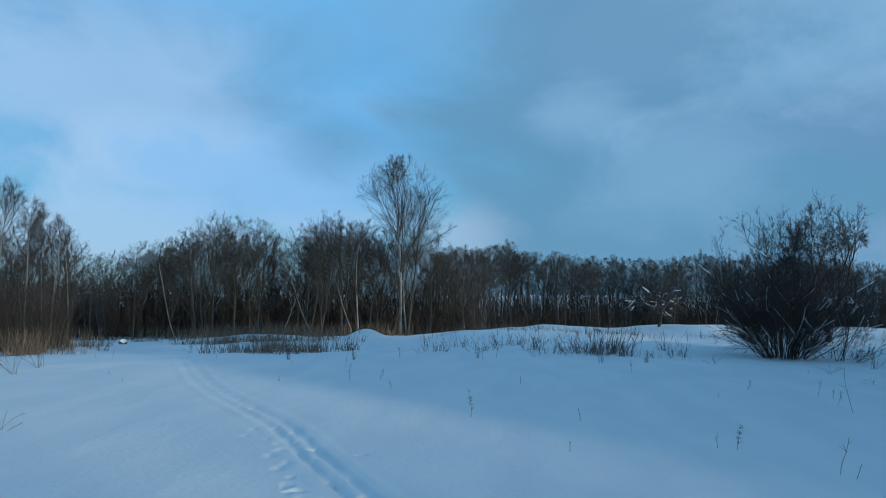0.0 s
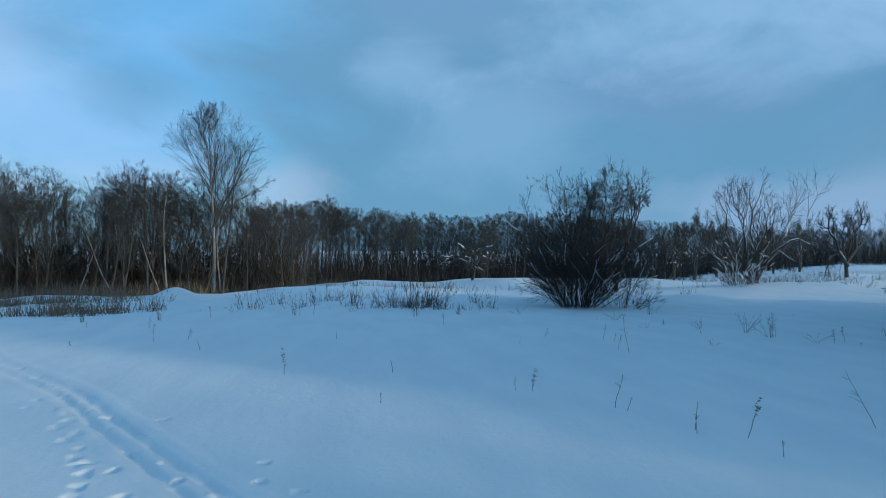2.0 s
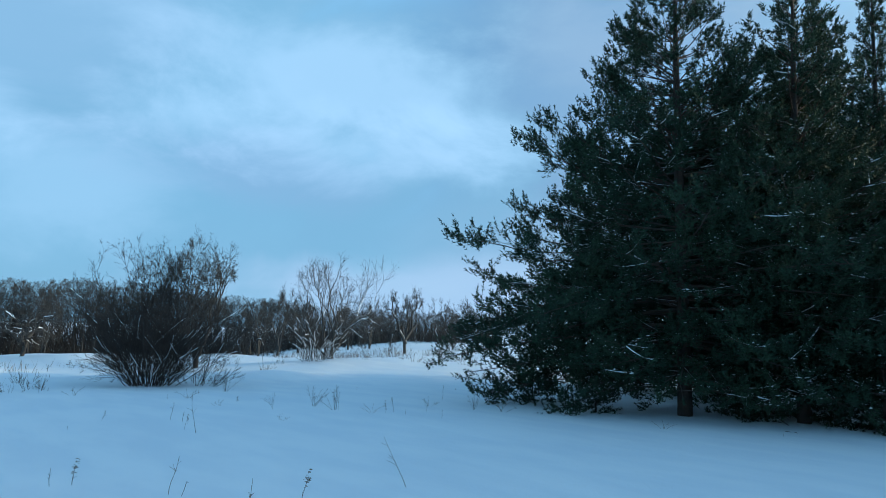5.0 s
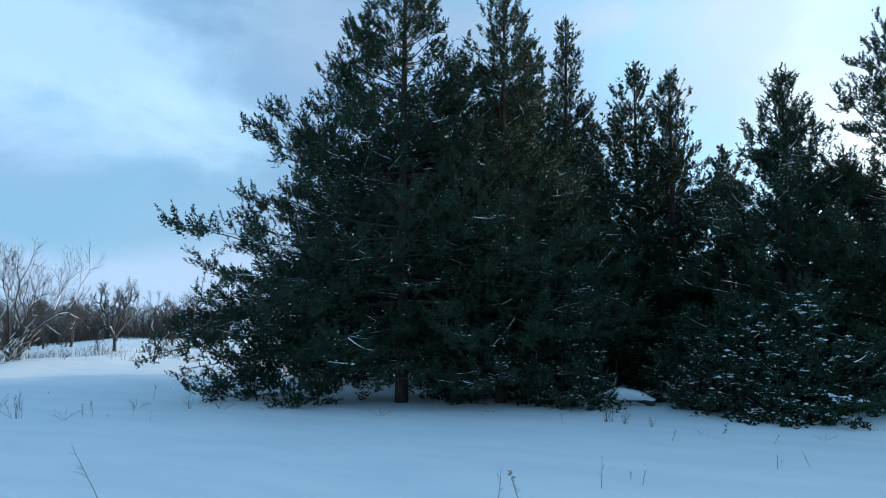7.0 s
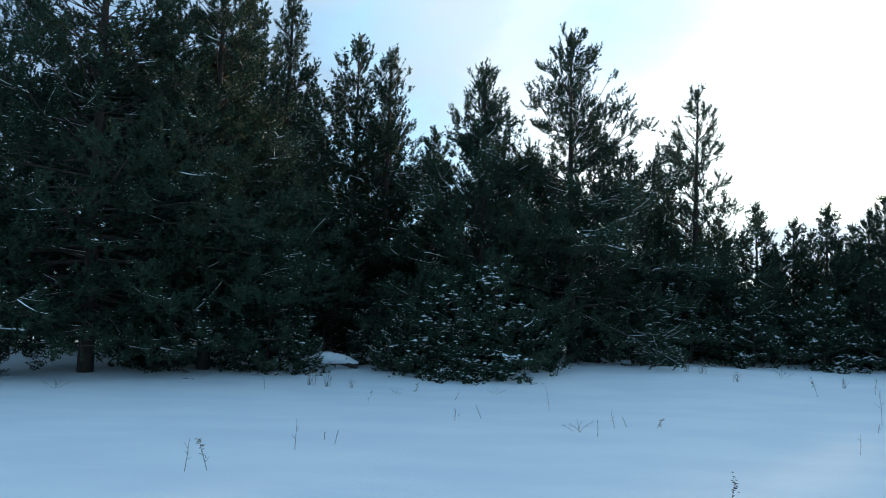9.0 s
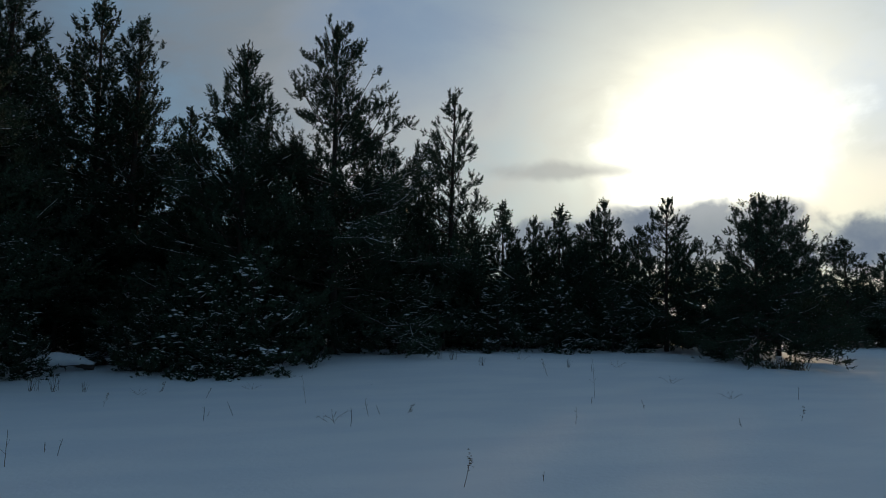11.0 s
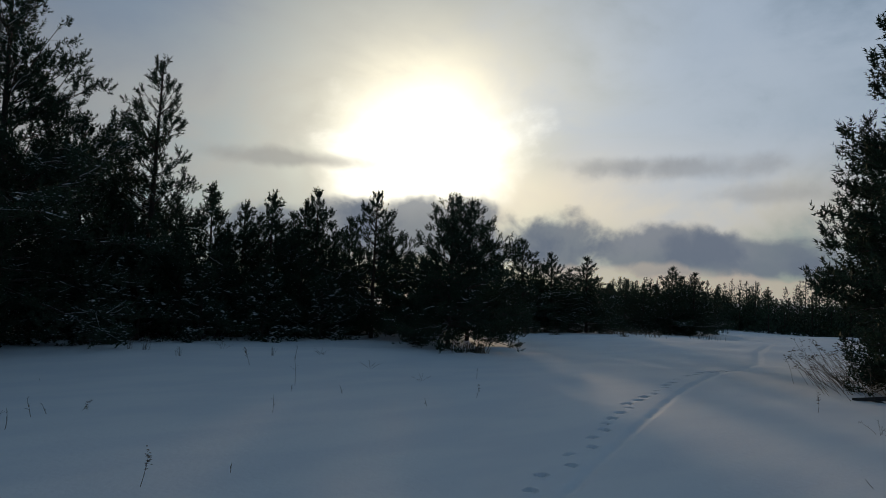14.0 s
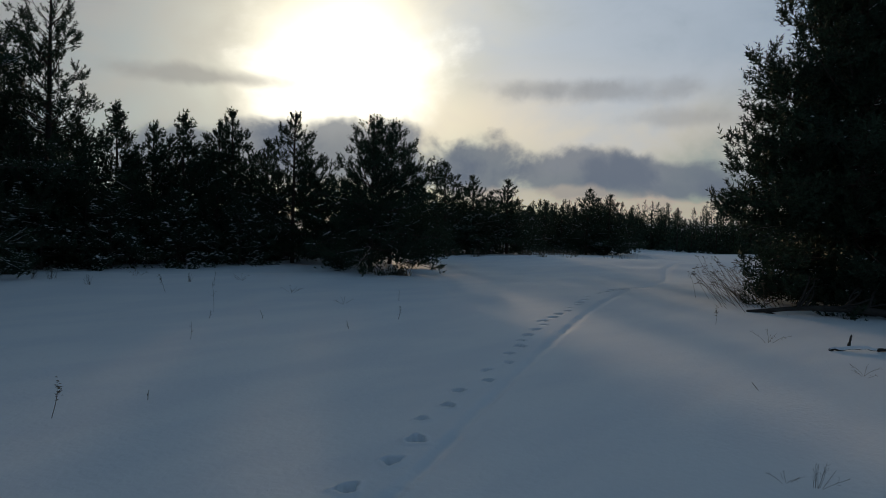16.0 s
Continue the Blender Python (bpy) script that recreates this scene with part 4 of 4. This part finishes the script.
put(KIN[3], -31.4, 54, 90, tall_for(-31.4, 54, 4.1) / 10)
put(KIN[4], -14.0, 50, 120, tall_for(-14.0, 50, 6.4) / 10)
put(TALL[0], -1.5, 92, 0, tall_for(-1.5, 92, 4.6) / 12)
put(TALL[1], 2.5, 94, 0, tall_for(2.5, 94, 3.7) / 12)
put(TALL[2], 5.5, 92, 0, tall_for(5.5, 92, 3.3) / 12)
for kin, az, d, el, turn in ((0, -15.4, 51, 6.8, 140), (3, -24.0, 52, 6.3, 20), (2, -26.8, 52, 5.5, 200), (1, -29.0, 54, 4.4, 70), (2, -18.6, 52, 5.8, 10), (0, -12.4, 53, 6.2, 90), (3, -8.0, 54, 5.4, 33)):
    again(KIN[kin], az, d, turn, tall_for(az, d, el) / 10, 0.1, 1.1)

# skyline of the wood: azimuth and elevation of the tree tops
SKY_AZ = np.array([-45, -41, -37, -34, -30, -27, -25, -22, -20, -17, -13, -10, -7, -3])
SKY_EL = np.array([6.0, 6.0, 4.0, 3.4, 4.2, 5.2, 6.3, 5.8, 4.7, 6.5, 6.3, 6.0, 4.4, 4.4])


def wood():
    rng = np.random.default_rng(5)
    for i in range(54):
        az = -46 + 43 * (i + rng.uniform(0.1, 0.9)) / 54
        d = rng.uniform(50, 68)
        el = float(np.interp(az, SKY_AZ, SKY_EL)) * rng.uniform(0.74, 0.97)
        kind = KIN[int(rng.choice([0, 0, 1, 1, 2, 2, 3, 4]))]
        again(kind, az, d, rng.uniform(0, 360), tall_for(az, d, el) / 10, 0.1, 1.15)
    for i in range(150):
        az = -8 + 55 * (i + rng.uniform(0.1, 0.9)) / 150
        d = rng.uniform(86, 112)
        el = float(np.interp(az, [-8, -6, -2.4, 1.4, 5.5, 10, 14, 20, 28, 34, 46], [4.1, 4.2, 4.6, 3.7, 3.4, 3.15, 3.5, 3.1, 2.4, 1.9, 1.6])) * rng.uniform(0.86, 1.0)
        again(TALL[int(rng.integers(3))], az, d, rng.uniform(0, 360), tall_for(az, d, el) / 12, 0.1, rng.uniform(0.95, 1.3))


wood()


def undergrowth():
    """Brushwood among and behind the trunks, too dense to count."""
    rng = np.random.default_rng(9)
    n = 17000
    az = rng.uniform(-47, 47, n)
    near = np.arange(n) < 1300
    az = np.where(near, rng.uniform(-47, -35.5, n), az)
    back = az > -4
    d = np.where(back, rng.uniform(90, 116, n), rng.uniform(54, 76, n))
    d = np.where(near, rng.uniform(27, 36, n), d)
    x, y = d * np.sin(np.radians(az)), d * np.cos(np.radians(az))
    foot = np.stack([x, y, height(x, y) - 0.05], 1)
    tall = np.where(back, rng.uniform(2.0, 7.4, n), rng.uniform(1.2, 5.2, n)) * np.where(near, 0.5, np.interp(az, [14, 30, 46], [1.0, 0.62, 0.42]))
    stem = grow(rng, foot, np.stack([rng.normal(0, 0.10, n), rng.normal(0, 0.10, n), np.ones(n)], 1), tall, 4, 0.10, 0.03)
    geo = [blades(rng, stem, np.where(near, 0.014, np.where(back, 0.045, 0.028)))]
    s1, w1, l1, _, _ = sprout(rng, stem, tall, 11, 0.05, 1.0, 26, 0.34, 0.3)
    geo.append(spikes(rng, s1, w1, l1, np.repeat(np.where(near, 0.014, 0.045), 11)[:, None]))
    tagged(new("undergrowth", mesh_of("undergrowth", *joined(geo), BRUSH, False)), "dense dark leafless brushwood under the trees", "brushwood", kind="stuff")


undergrowth()

# the big birch that stands over the wood, and its neighbours
put(bare_tree(51, tall_for(-10.3, 49, 11.7), 3.75, 0.36, 38, 8, 7, 4, angle=34, lift=0.045, thin=1.2, reach=0.94, bark=PALE_BARK, twig=LICHEN, name="birch", label="tall pale-barked birch rising above the wood", group="birches", wig=0.018, split=True), -10.5, 49, 40)
put(bare_tree(52, tall_for(-8.2, 49.5, 9.2), 2.4, 0.36, 20, 7, 6, 4, angle=34, lift=0.045, thin=1.2, bark=GREY_BARK, twig=LICHEN, lean=(0.12, 0), name="birch", label="grey-barked birch leaning beside a taller one", group="birches", wig=0.02, split=True), -9.9, 49.8, 0)
left = put(bare_tree(53, tall_for(-38.4, 32, 6.6), 1.05, 0.3, 24, 6, 6, 4, angle=32, lift=0.08, bark=PALE_BARK, twig=LICHEN, name="birch", label="young pale-barked birch at the edge of the clearing", group="birches", thin=0.8), -38.3, 32, 0)
for az, d, el, turn in ((-40.2, 31, 8.0, 50), (-36.8, 33, 5.6, 100), (-41.8, 30, 6.5, 160), (-37.4, 35, 5.0, 200), (-35.6, 36, 4.4, 250)):
    again(left, az, d, turn, tall_for(az, d, el) / tall_for(-38.4, 32, 6.6))
# leaning bare trunks in front of the wood
for i, (az, d, h, tip) in enumerate(((-28.3, 47, 6.0, -16), (-17.6, 46, 6.5, -24), (-14.4, 46, 5.0, -14), (-20.2, 47, 4.5, 10))):
    t = bare_tree(60 + i, h, 0.6, 0.55, 7, 4, 3, 0, bark=PALE_BARK, twig=LICHEN, name="leaning_trunk", label="thin pale leaning trunk before the wood", group="leaning trunks", thin=0.8)
    put(t, az, d, 0, 1, 0.1, tip)

# ---- bushes and small trees on the snow ----
put(bush(71, 4.5, 84, 0.62, RED_TWIG, 14, 7, 0.06, thick=0.66, width=0.6, tips=5, split=True, label="large leafless willow bush with snow on its lower stems"), 19.3, 22, 0)
put(forked_tree(72, tall_for(22.5, 33, 6.4), 2.0, ((0, 0, 1, 0.75, 0), (0.5, 0.2, 1, 1.1, 0.6), (-0.6, 0, 1, 1.1, 0.5)), 9, 0.82, 32, 0.0, 0.10, 0.5, 0.12, tips=4, fine=0.009, label="round-crowned leafless tree behind a willow bush"), 22.5, 33, -22)
put(bush(73, 2.9, 30, 1.3, RED_TWIG, 7, 5, 0.35, thick=0.6, width=0.5, tips=2, label="low spreading bush with snow on its stems"), 22.6, 22.4, 0)
put(forked_tree(74, tall_for(10.6, 41, 1.0), 2.2, ((0.05, 0, 1, 1.25, 0), (-1, 0.2, 0.9, 1.1, 1.0), (1, 0.1, 0.9, 1.1, 1.1), (0.3, 1, 0.8, 0.9, 1.1), (-0.2, -1, 0.9, 0.9, 1.0)), 6, 0.78, 34, -0.07, 0.13, 0.5, 0.10, snow=0.36, upper=0.6, tips=4, fine=0.009, name="old_apple_tree", label="old apple tree with drooping snow-covered boughs"), 10.6, 41, -10)
put(forked_tree(75, tall_for(32.1, 34, 5.8), 3.0, ((-0.3, 0, 1, 1.1, 0), (0.85, 0.1, 1, 1.2, 0.1), (-0.9, 0.3, 0.6, 0.9, 0.1), (0.15, -0.6, 0.9, 0.9, 0), (0.2, 0.5, 1, 1.0, 0)), 7, 0.82, 32, 0.02, 0.11, 0.4, 0.062, snow=0.5, upper=0.06, tips=3, fine=0.007, name="snowy_tree", label="spreading leafless tree with snow along its boughs"), 32.7, 34, -33)
put(bush(76, 2.5, 46, 1.1, TWIG, 7, 4, 0.7, thick=0.8, tips=2, label="low bush bent down with snow"), 31.6, 33.0, 0)
put(forked_tree(77, tall_for(38.9, 50, 3.5), 1.8, ((0.05, 0, 1, 0.9, 0), (-0.8, 0, 0.8, 0.9, 0.6), (0.8, 0.3, 0.9, 0.9, 0.8)), 8, 0.79, 36, 0.0, 0.14, 0.5, 0.13, snow=0.35, upper=0.2, tips=3, fine=0.009, name="old_apple_tree", label="old apple tree with a crooked trunk, dusted with snow"), 38.9, 50, -39)
small = put(forked_tree(78, tall_for(28.5, 60, 3.1), 2.1, ((-0.1, 0, 1, 0.8, 0), (0.4, 0.2, 1, 0.8, 0.3)), 8, 0.81, 36, 0.0, 0.12, 0.5, 0.12, snow=0.25, upper=0.1, tips=5, fine=0.012, name="old_apple_tree", label="small round-crowned apple tree dusted with snow", split=False), 28.6, 60, 0)
put(forked_tree(79, tall_for(42.3, 33, 2.6), 1.1, ((0.1, 0, 1, 0.8, 0), (0.5, 0.2, 1, 0.7, 0)), 7, 0.80, 32, 0.02, thick=0.04, snow=0.3, upper=0.3, tips=3, name="sapling", label="young leafless tree with snow on its twigs"), 41.7, 33, -40)
for az, d, el, turn in ((25.6, 62, 0.9, 40), (44.6, 60, 2.6, 90), (36.0, 72, 2.3, 10), (27.0, 70, 1.8, 200), (30.2, 66, 2.4, 300), (42.9, 62, 2.2, 130), (34.2, 74, 2.2, 77), (46.6, 64, 2.2, 111)):
    again(small, az, d, turn, tall_for(az, d, el) / tall_for(28.5, 60, 3.1), 0.05, 1.1)
sprig = put(bush(81, 0.9, 11, 0.6, DARK_STEM, 3, 2, 0.2, thick=0.6, name="low_shrub", label="low leafless shrub poking through the snow", width=0.3), -0.5, 24, 0)


def shrubs():
    rng = np.random.default_rng(21)
    for az0, az1, d0, d1, n in ((-8, 12, 19, 25, 26), (1.5, 7.5, 19, 20.5, 14), (-8, 10, 36, 46, 22), (12, 30, 27, 42, 24), (28, 46, 30, 52, 20), (-44, -33, 24, 33, 26), (-26, -12, 34, 40, 12)):
        for _ in range(n):
            again(sprig, rng.uniform(az0, az1), rng.uniform(d0, d1), rng.uniform(0, 360), rng.uniform(0.5, 1.35) * (1.25 if d1 == 20.5 else 1.0), 0.05)


shrubs()


def reeds():
    """Dry brown grass in front of the wood."""
    rng = np.random.default_rng(23)
    groups = ((-25, -15, 20.5, 26, 1100, 0.55), (-30, -15, 34, 40, 1200, 0.8), (-42, -34, 25, 33, 1500, 1.0), (-33, -9, 43, 48, 2400, 1.1), (-8, 14, 30, 46, 800, 0.5), (24, 46, 34, 60, 900, 0.5), (135.5, 142, 30, 34, 260, 0.5), (136, 152, 31, 44, 500, 0.4), (129, 136, 18.5, 20.5, 160, 0.35), (145, 150, 30, 38, 200, 0.4))
    geo = []
    for a0, a1, d0, d1, n, tall in groups:
        c = np.clip(rng.normal(0.5, 0.25, (max(6, n // 30), 2)), -0.1, 1.1)
        q = c[rng.integers(len(c), size=n)] + rng.normal(0, 0.04, (n, 2))
        az, d = np.radians(a0 + (a1 - a0) * q[:, 0]), d0 + (d1 - d0) * q[:, 1]
        x, y = d * np.sin(az), d * np.cos(az)
        foot = np.stack([x, y, height(x, y) - 0.03], 1)
        geo.append(blades(rng, grow(rng, foot, np.stack([rng.normal(0, 0.25, n), rng.normal(0, 0.25, n), np.ones(n)], 1), tall * rng.uniform(0.4, 1.0, n), 4, 0.10, -0.03), np.full(n, 0.018)))
    tagged(new("dry_grass", mesh_of("dry_grass", *joined(geo), STRAW, False)), "dry brown grass standing out of the snow", "grass", kind="stuff")


reeds()

# ---- dry weeds on the near snow ----


def weeds():
    """Single stalks: azimuth, distance, height, lean. Their kinds come in turn."""
    near = ((21.9, 7.8, 0.40, 3), (22.7, 7.7, 0.17, 14), (27.7, 7.1, 0.30, -6), (15.4, 8.5, 0.22, 10), (14.1, 8.5, 0.20, -12), (4.1, 9.6, 0.20, -8), (39.5, 7.9, 0.55, -26), (31.4, 7.0, 0.34, 16), (27.8, 6.96, 0.2, -6),
            (23.2, 11.7, 0.62, -10), (33.6, 6.5, 0.16, 0), (-4.6, 9.6, 0.26, -10), (-11.1, 12.1, 0.18, -8), (3.1, 7.8, 0.14, 4), (68.9, 7.2, 0.34, 2), (70.6, 7.2, 0.32, -12), (76.9, 7.9, 0.36, 2), (79.9, 8.2, 0.2, 12),
            (79.1, 8.4, 0.12, -4), (86.0, 12.4, 0.12, 20), (89.3, 11.6, 0.2, 16), (100.6, 9.05, 0.26, 8), (103.0, 9.9, 0.18, -20), (105.1, 10.0, 0.1, 24), (102.0, 9.75, 0.24, -16), (89.4, 9.7, 0.22, 14),
            (97.3, 14.6, 0.22, 24), (116.5, 14.5, 0.32, -12), (123.9, 11.2, 0.16, -24), (134.8, 13.5, 0.22, 4), (130.8, 10.2, 0.14, -6), (109.7, 6.4, 0.26, 3), (115.9, 6.7, 0.12, 14), (120.0, 15.6, 0.3, -6),
            (162.9, 7.8, 0.12, -30), (160.0, 12.4, 0.26, -6), (119.8, 11.3, 0.14, -12))
    kinds = []
    for i, (az, d, h, tip) in enumerate(near):
        plant = weed(100 + i, h, 1, 0.05, 3 if i % 3 else 5, DARK_STEM if i % 2 else STRAW, heads=i % 4 == 3, nod=0.0 if i % 3 else 0.04)
        put(plant, az, d, -az, 1, 0.02, tip)
        kinds.append(plant)
    clump = put(weed(140, 0.62, 9, 0.45, 4, DARK_STEM, name="weed_clump", label="clump of dry branching weeds in the snow"), 33.6, 14.6, 0)
    bent = put(weed(141, 0.40, 5, 0.9, 3, STRAW, name="weed_clump", label="bent clump of dry grass stems in the snow", nod=0.10), 41.0, 15.5, 0)
    tuft = put(weed(142, 0.42, 12, 0.16, 1, DARK_STEM, name="weed_clump", label="tuft of upright dry stems on the snow crest"), 108.7, 16.5, 0)
    for kind, az, d, s in ((clump, 31.8, 15.2, 0.85), (clump, 28.6, 15.5, 0.5), (bent, 36.5, 14.0, 0.8), (bent, 29.4, 13.0, 0.55), (bent, 24.6, 15.5, 0.6), (bent, 22.2, 17.0, 0.9), (clump, 24.9, 19.0, 0.9), (bent, 47.0, 14.6, 1.1),
                           (clump, 44.8, 14.9, 0.6), (tuft, 77.6, 13.2, 0.9), (tuft, 107.6, 16.8, 0.8), (bent, 114.2, 17.2, 0.9), (tuft, 111.2, 15.4, 0.6), (bent, 99.3, 9.3, 0.75), (tuft, 79.0, 13.0, 0.8),
                           (tuft, 118.2, 16.0, 0.6), (bent, 122.0, 16.5, 0.7), (bent, 126.0, 14.5, 0.7), (bent, 59.5, 13.2, 0.7), (bent, 84.6, 12.2, 0.5), (tuft, 81.0, 12.8, 0.5), (bent, 92.8, 12.4, 0.5),
                           (bent, 163.6, 10.9, 0.8), (bent, 169.6, 9.2, 0.6), (bent, 171.5, 9.6, 0.6), (bent, 164.2, 5.2, 0.36), (clump, 166.2, 5.2, 0.35), (bent, 130.3, 12.9, 0.6), (clump, -24.2, 24.0, 1.0), (clump, -27.0, 22.0, 0.7), (tuft, -19.5, 17.5, 0.9), (tuft, -14.2, 17.0, 0.8),
                           (clump, -37.0, 17.5, 1.1), (clump, -38.5, 16.5, 0.9), (bent, -38.6, 10.0, 0.9), (bent, -9.0, 18.5, 0.8), (tuft, -4.0, 17.6, 0.7), (bent, 0.5, 18.0, 0.8), (tuft, 6.0, 17.0, 0.8), (tuft, 9.4, 17.4, 0.9), (bent, 14.5, 17.8, 0.9)):
        again(kind, az, d, az * 37, s, 0.02)
    rng = np.random.default_rng(61)
    for i in range(56):
        az = rng.uniform(-34, 46) if i < 45 else rng.uniform(50, 136)
        again(kinds[int(rng.integers(len(kinds)))], az, rng.uniform(12, 20) if i < 45 else rng.uniform(9.5, 15), rng.uniform(0, 360), rng.uniform(0.5, 1.1), 0.02)


weeds()


def straw_clump():
    """The stand of dry grass before the dark pine."""
    rng = np.random.default_rng(63)
    n = 120
    az, d = np.radians(rng.normal(162.6, 1.3, n)), rng.normal(16.6, 0.9, n)
    x, y = d * np.sin(az), d * np.cos(az)
    foot = np.stack([x, y, height(x, y) - 0.03], 1)
    stem = grow(rng, foot, np.stack([rng.normal(0.65, 0.25, n), rng.normal(0.25, 0.2, n), np.ones(n)], 1), rng.uniform(0.4, 1.15, n), 5, 0.07, -0.05)
    ob = tagged(new("dry_grass", mesh_of("dry_grass", *tubes(stem, np.full((n, 5), 0.0042) * np.linspace(1, 0.5, 5), 3), STRAW)), "stand of dry grass before a dark pine", "grass", kind="stuff")
    tip = np.repeat(stem[:, -1], 5, 0) + rng.normal(0, 0.03, (n * 5, 3))
    mass("seed_heads", lumps(rng, tip, rng.uniform(0.010, 0.022, n * 5)), STRAW, ob)


straw_clump()


# ---- fallen wood ----
def fallen(name, label, a, b, r0, r1, seed, snags, raised, cap):
    """A fallen stem between two places on the snow, with broken snags and snow on top."""
    rng = np.random.default_rng(seed)
    ax, ay, az_ = stand(*a, 0.0)
    bx, by, bz = stand(*b, 0.0)
    thing = tagged(new(name), label, "log", "fallen wood")
    thing.matrix_basis = pose(ax, ay, az_)
    end = np.array([bx - ax, by - ay, bz - az_])
    k = 14
    t = np.linspace(0, 1, k)[:, None]
    line = end * t + UP * (r0 * 0.6 + raised * np.sin(np.pi * t) * 0.7) + np.cumsum(rng.normal(0, 0.012, (k, 3)), 0)
    radii = np.linspace(r0, r1, k) * rng.uniform(0.88, 1.12, k)
    part("stem", tubes(line[None], radii[None], 10), DEAD_WOOD, thing)
    for i in range(snags):
        s, way, length, _, _ = sprout(rng, line[None], np.array([np.linalg.norm(end)]), 1, 0.08, 0.95, 50, 0.22, 0.2)
        way = way + UP * 0.55
        p = grow(rng, s, way, length, 6, 0.14, 0.02)
        part("snag", tubes(p, 0.028 * np.linspace(1, 0.3, 6)[None], 5), DEAD_WOOD, thing)
        q, w, l, _, _ = sprout(rng, p, length, 4, 0.3, 1.0, 40, 0.45, 0.4)
        mass("twig_spray", blades(rng, grow(rng, q, w, l, 4, 0.12, 0.02), np.full(4, 0.014)), DEAD_WOOD, thing)
    if cap:
        top = line + UP * radii[:, None] * 0.75
        part("snow_cap", tubes(top[None], (np.linspace(r0, r1, k) * cap * np.sin(np.linspace(0.25, 2.9, k)) ** 0.6)[None], 8), LOOSE_SNOW, thing, "cap of snow along the top")


fallen("fallen_log", "dark fallen log with broken snags on the snow", (162.3, 14.7), (173.5, 15.5), 0.028, 0.095, 81, 16, 0.16, 0)
fallen("fallen_log", "fallen stem under pines with a thick cap of snow", (76.2, 15.7), (81.2, 16.1), 0.095, 0.075, 82, 5, 0.22, 1.7)
fallen("broken_branch", "broken branch lying on the snow", (167.5, 10.7), (171.2, 11.2), 0.020, 0.010, 83, 2, 0.02, 1.7)
fallen("broken_branch", "broken pine branch lying on the snow", (68.0, 14.3), (69.8, 14.0), 0.02, 0.01, 84, 3, 0.03, 0)
fallen("fallen_log", "snow-capped stump at the end of the clearing", (-32.2, 40.0), (-31.7, 40.2), 0.10, 0.09, 85, 2, 0.08, 1.5)
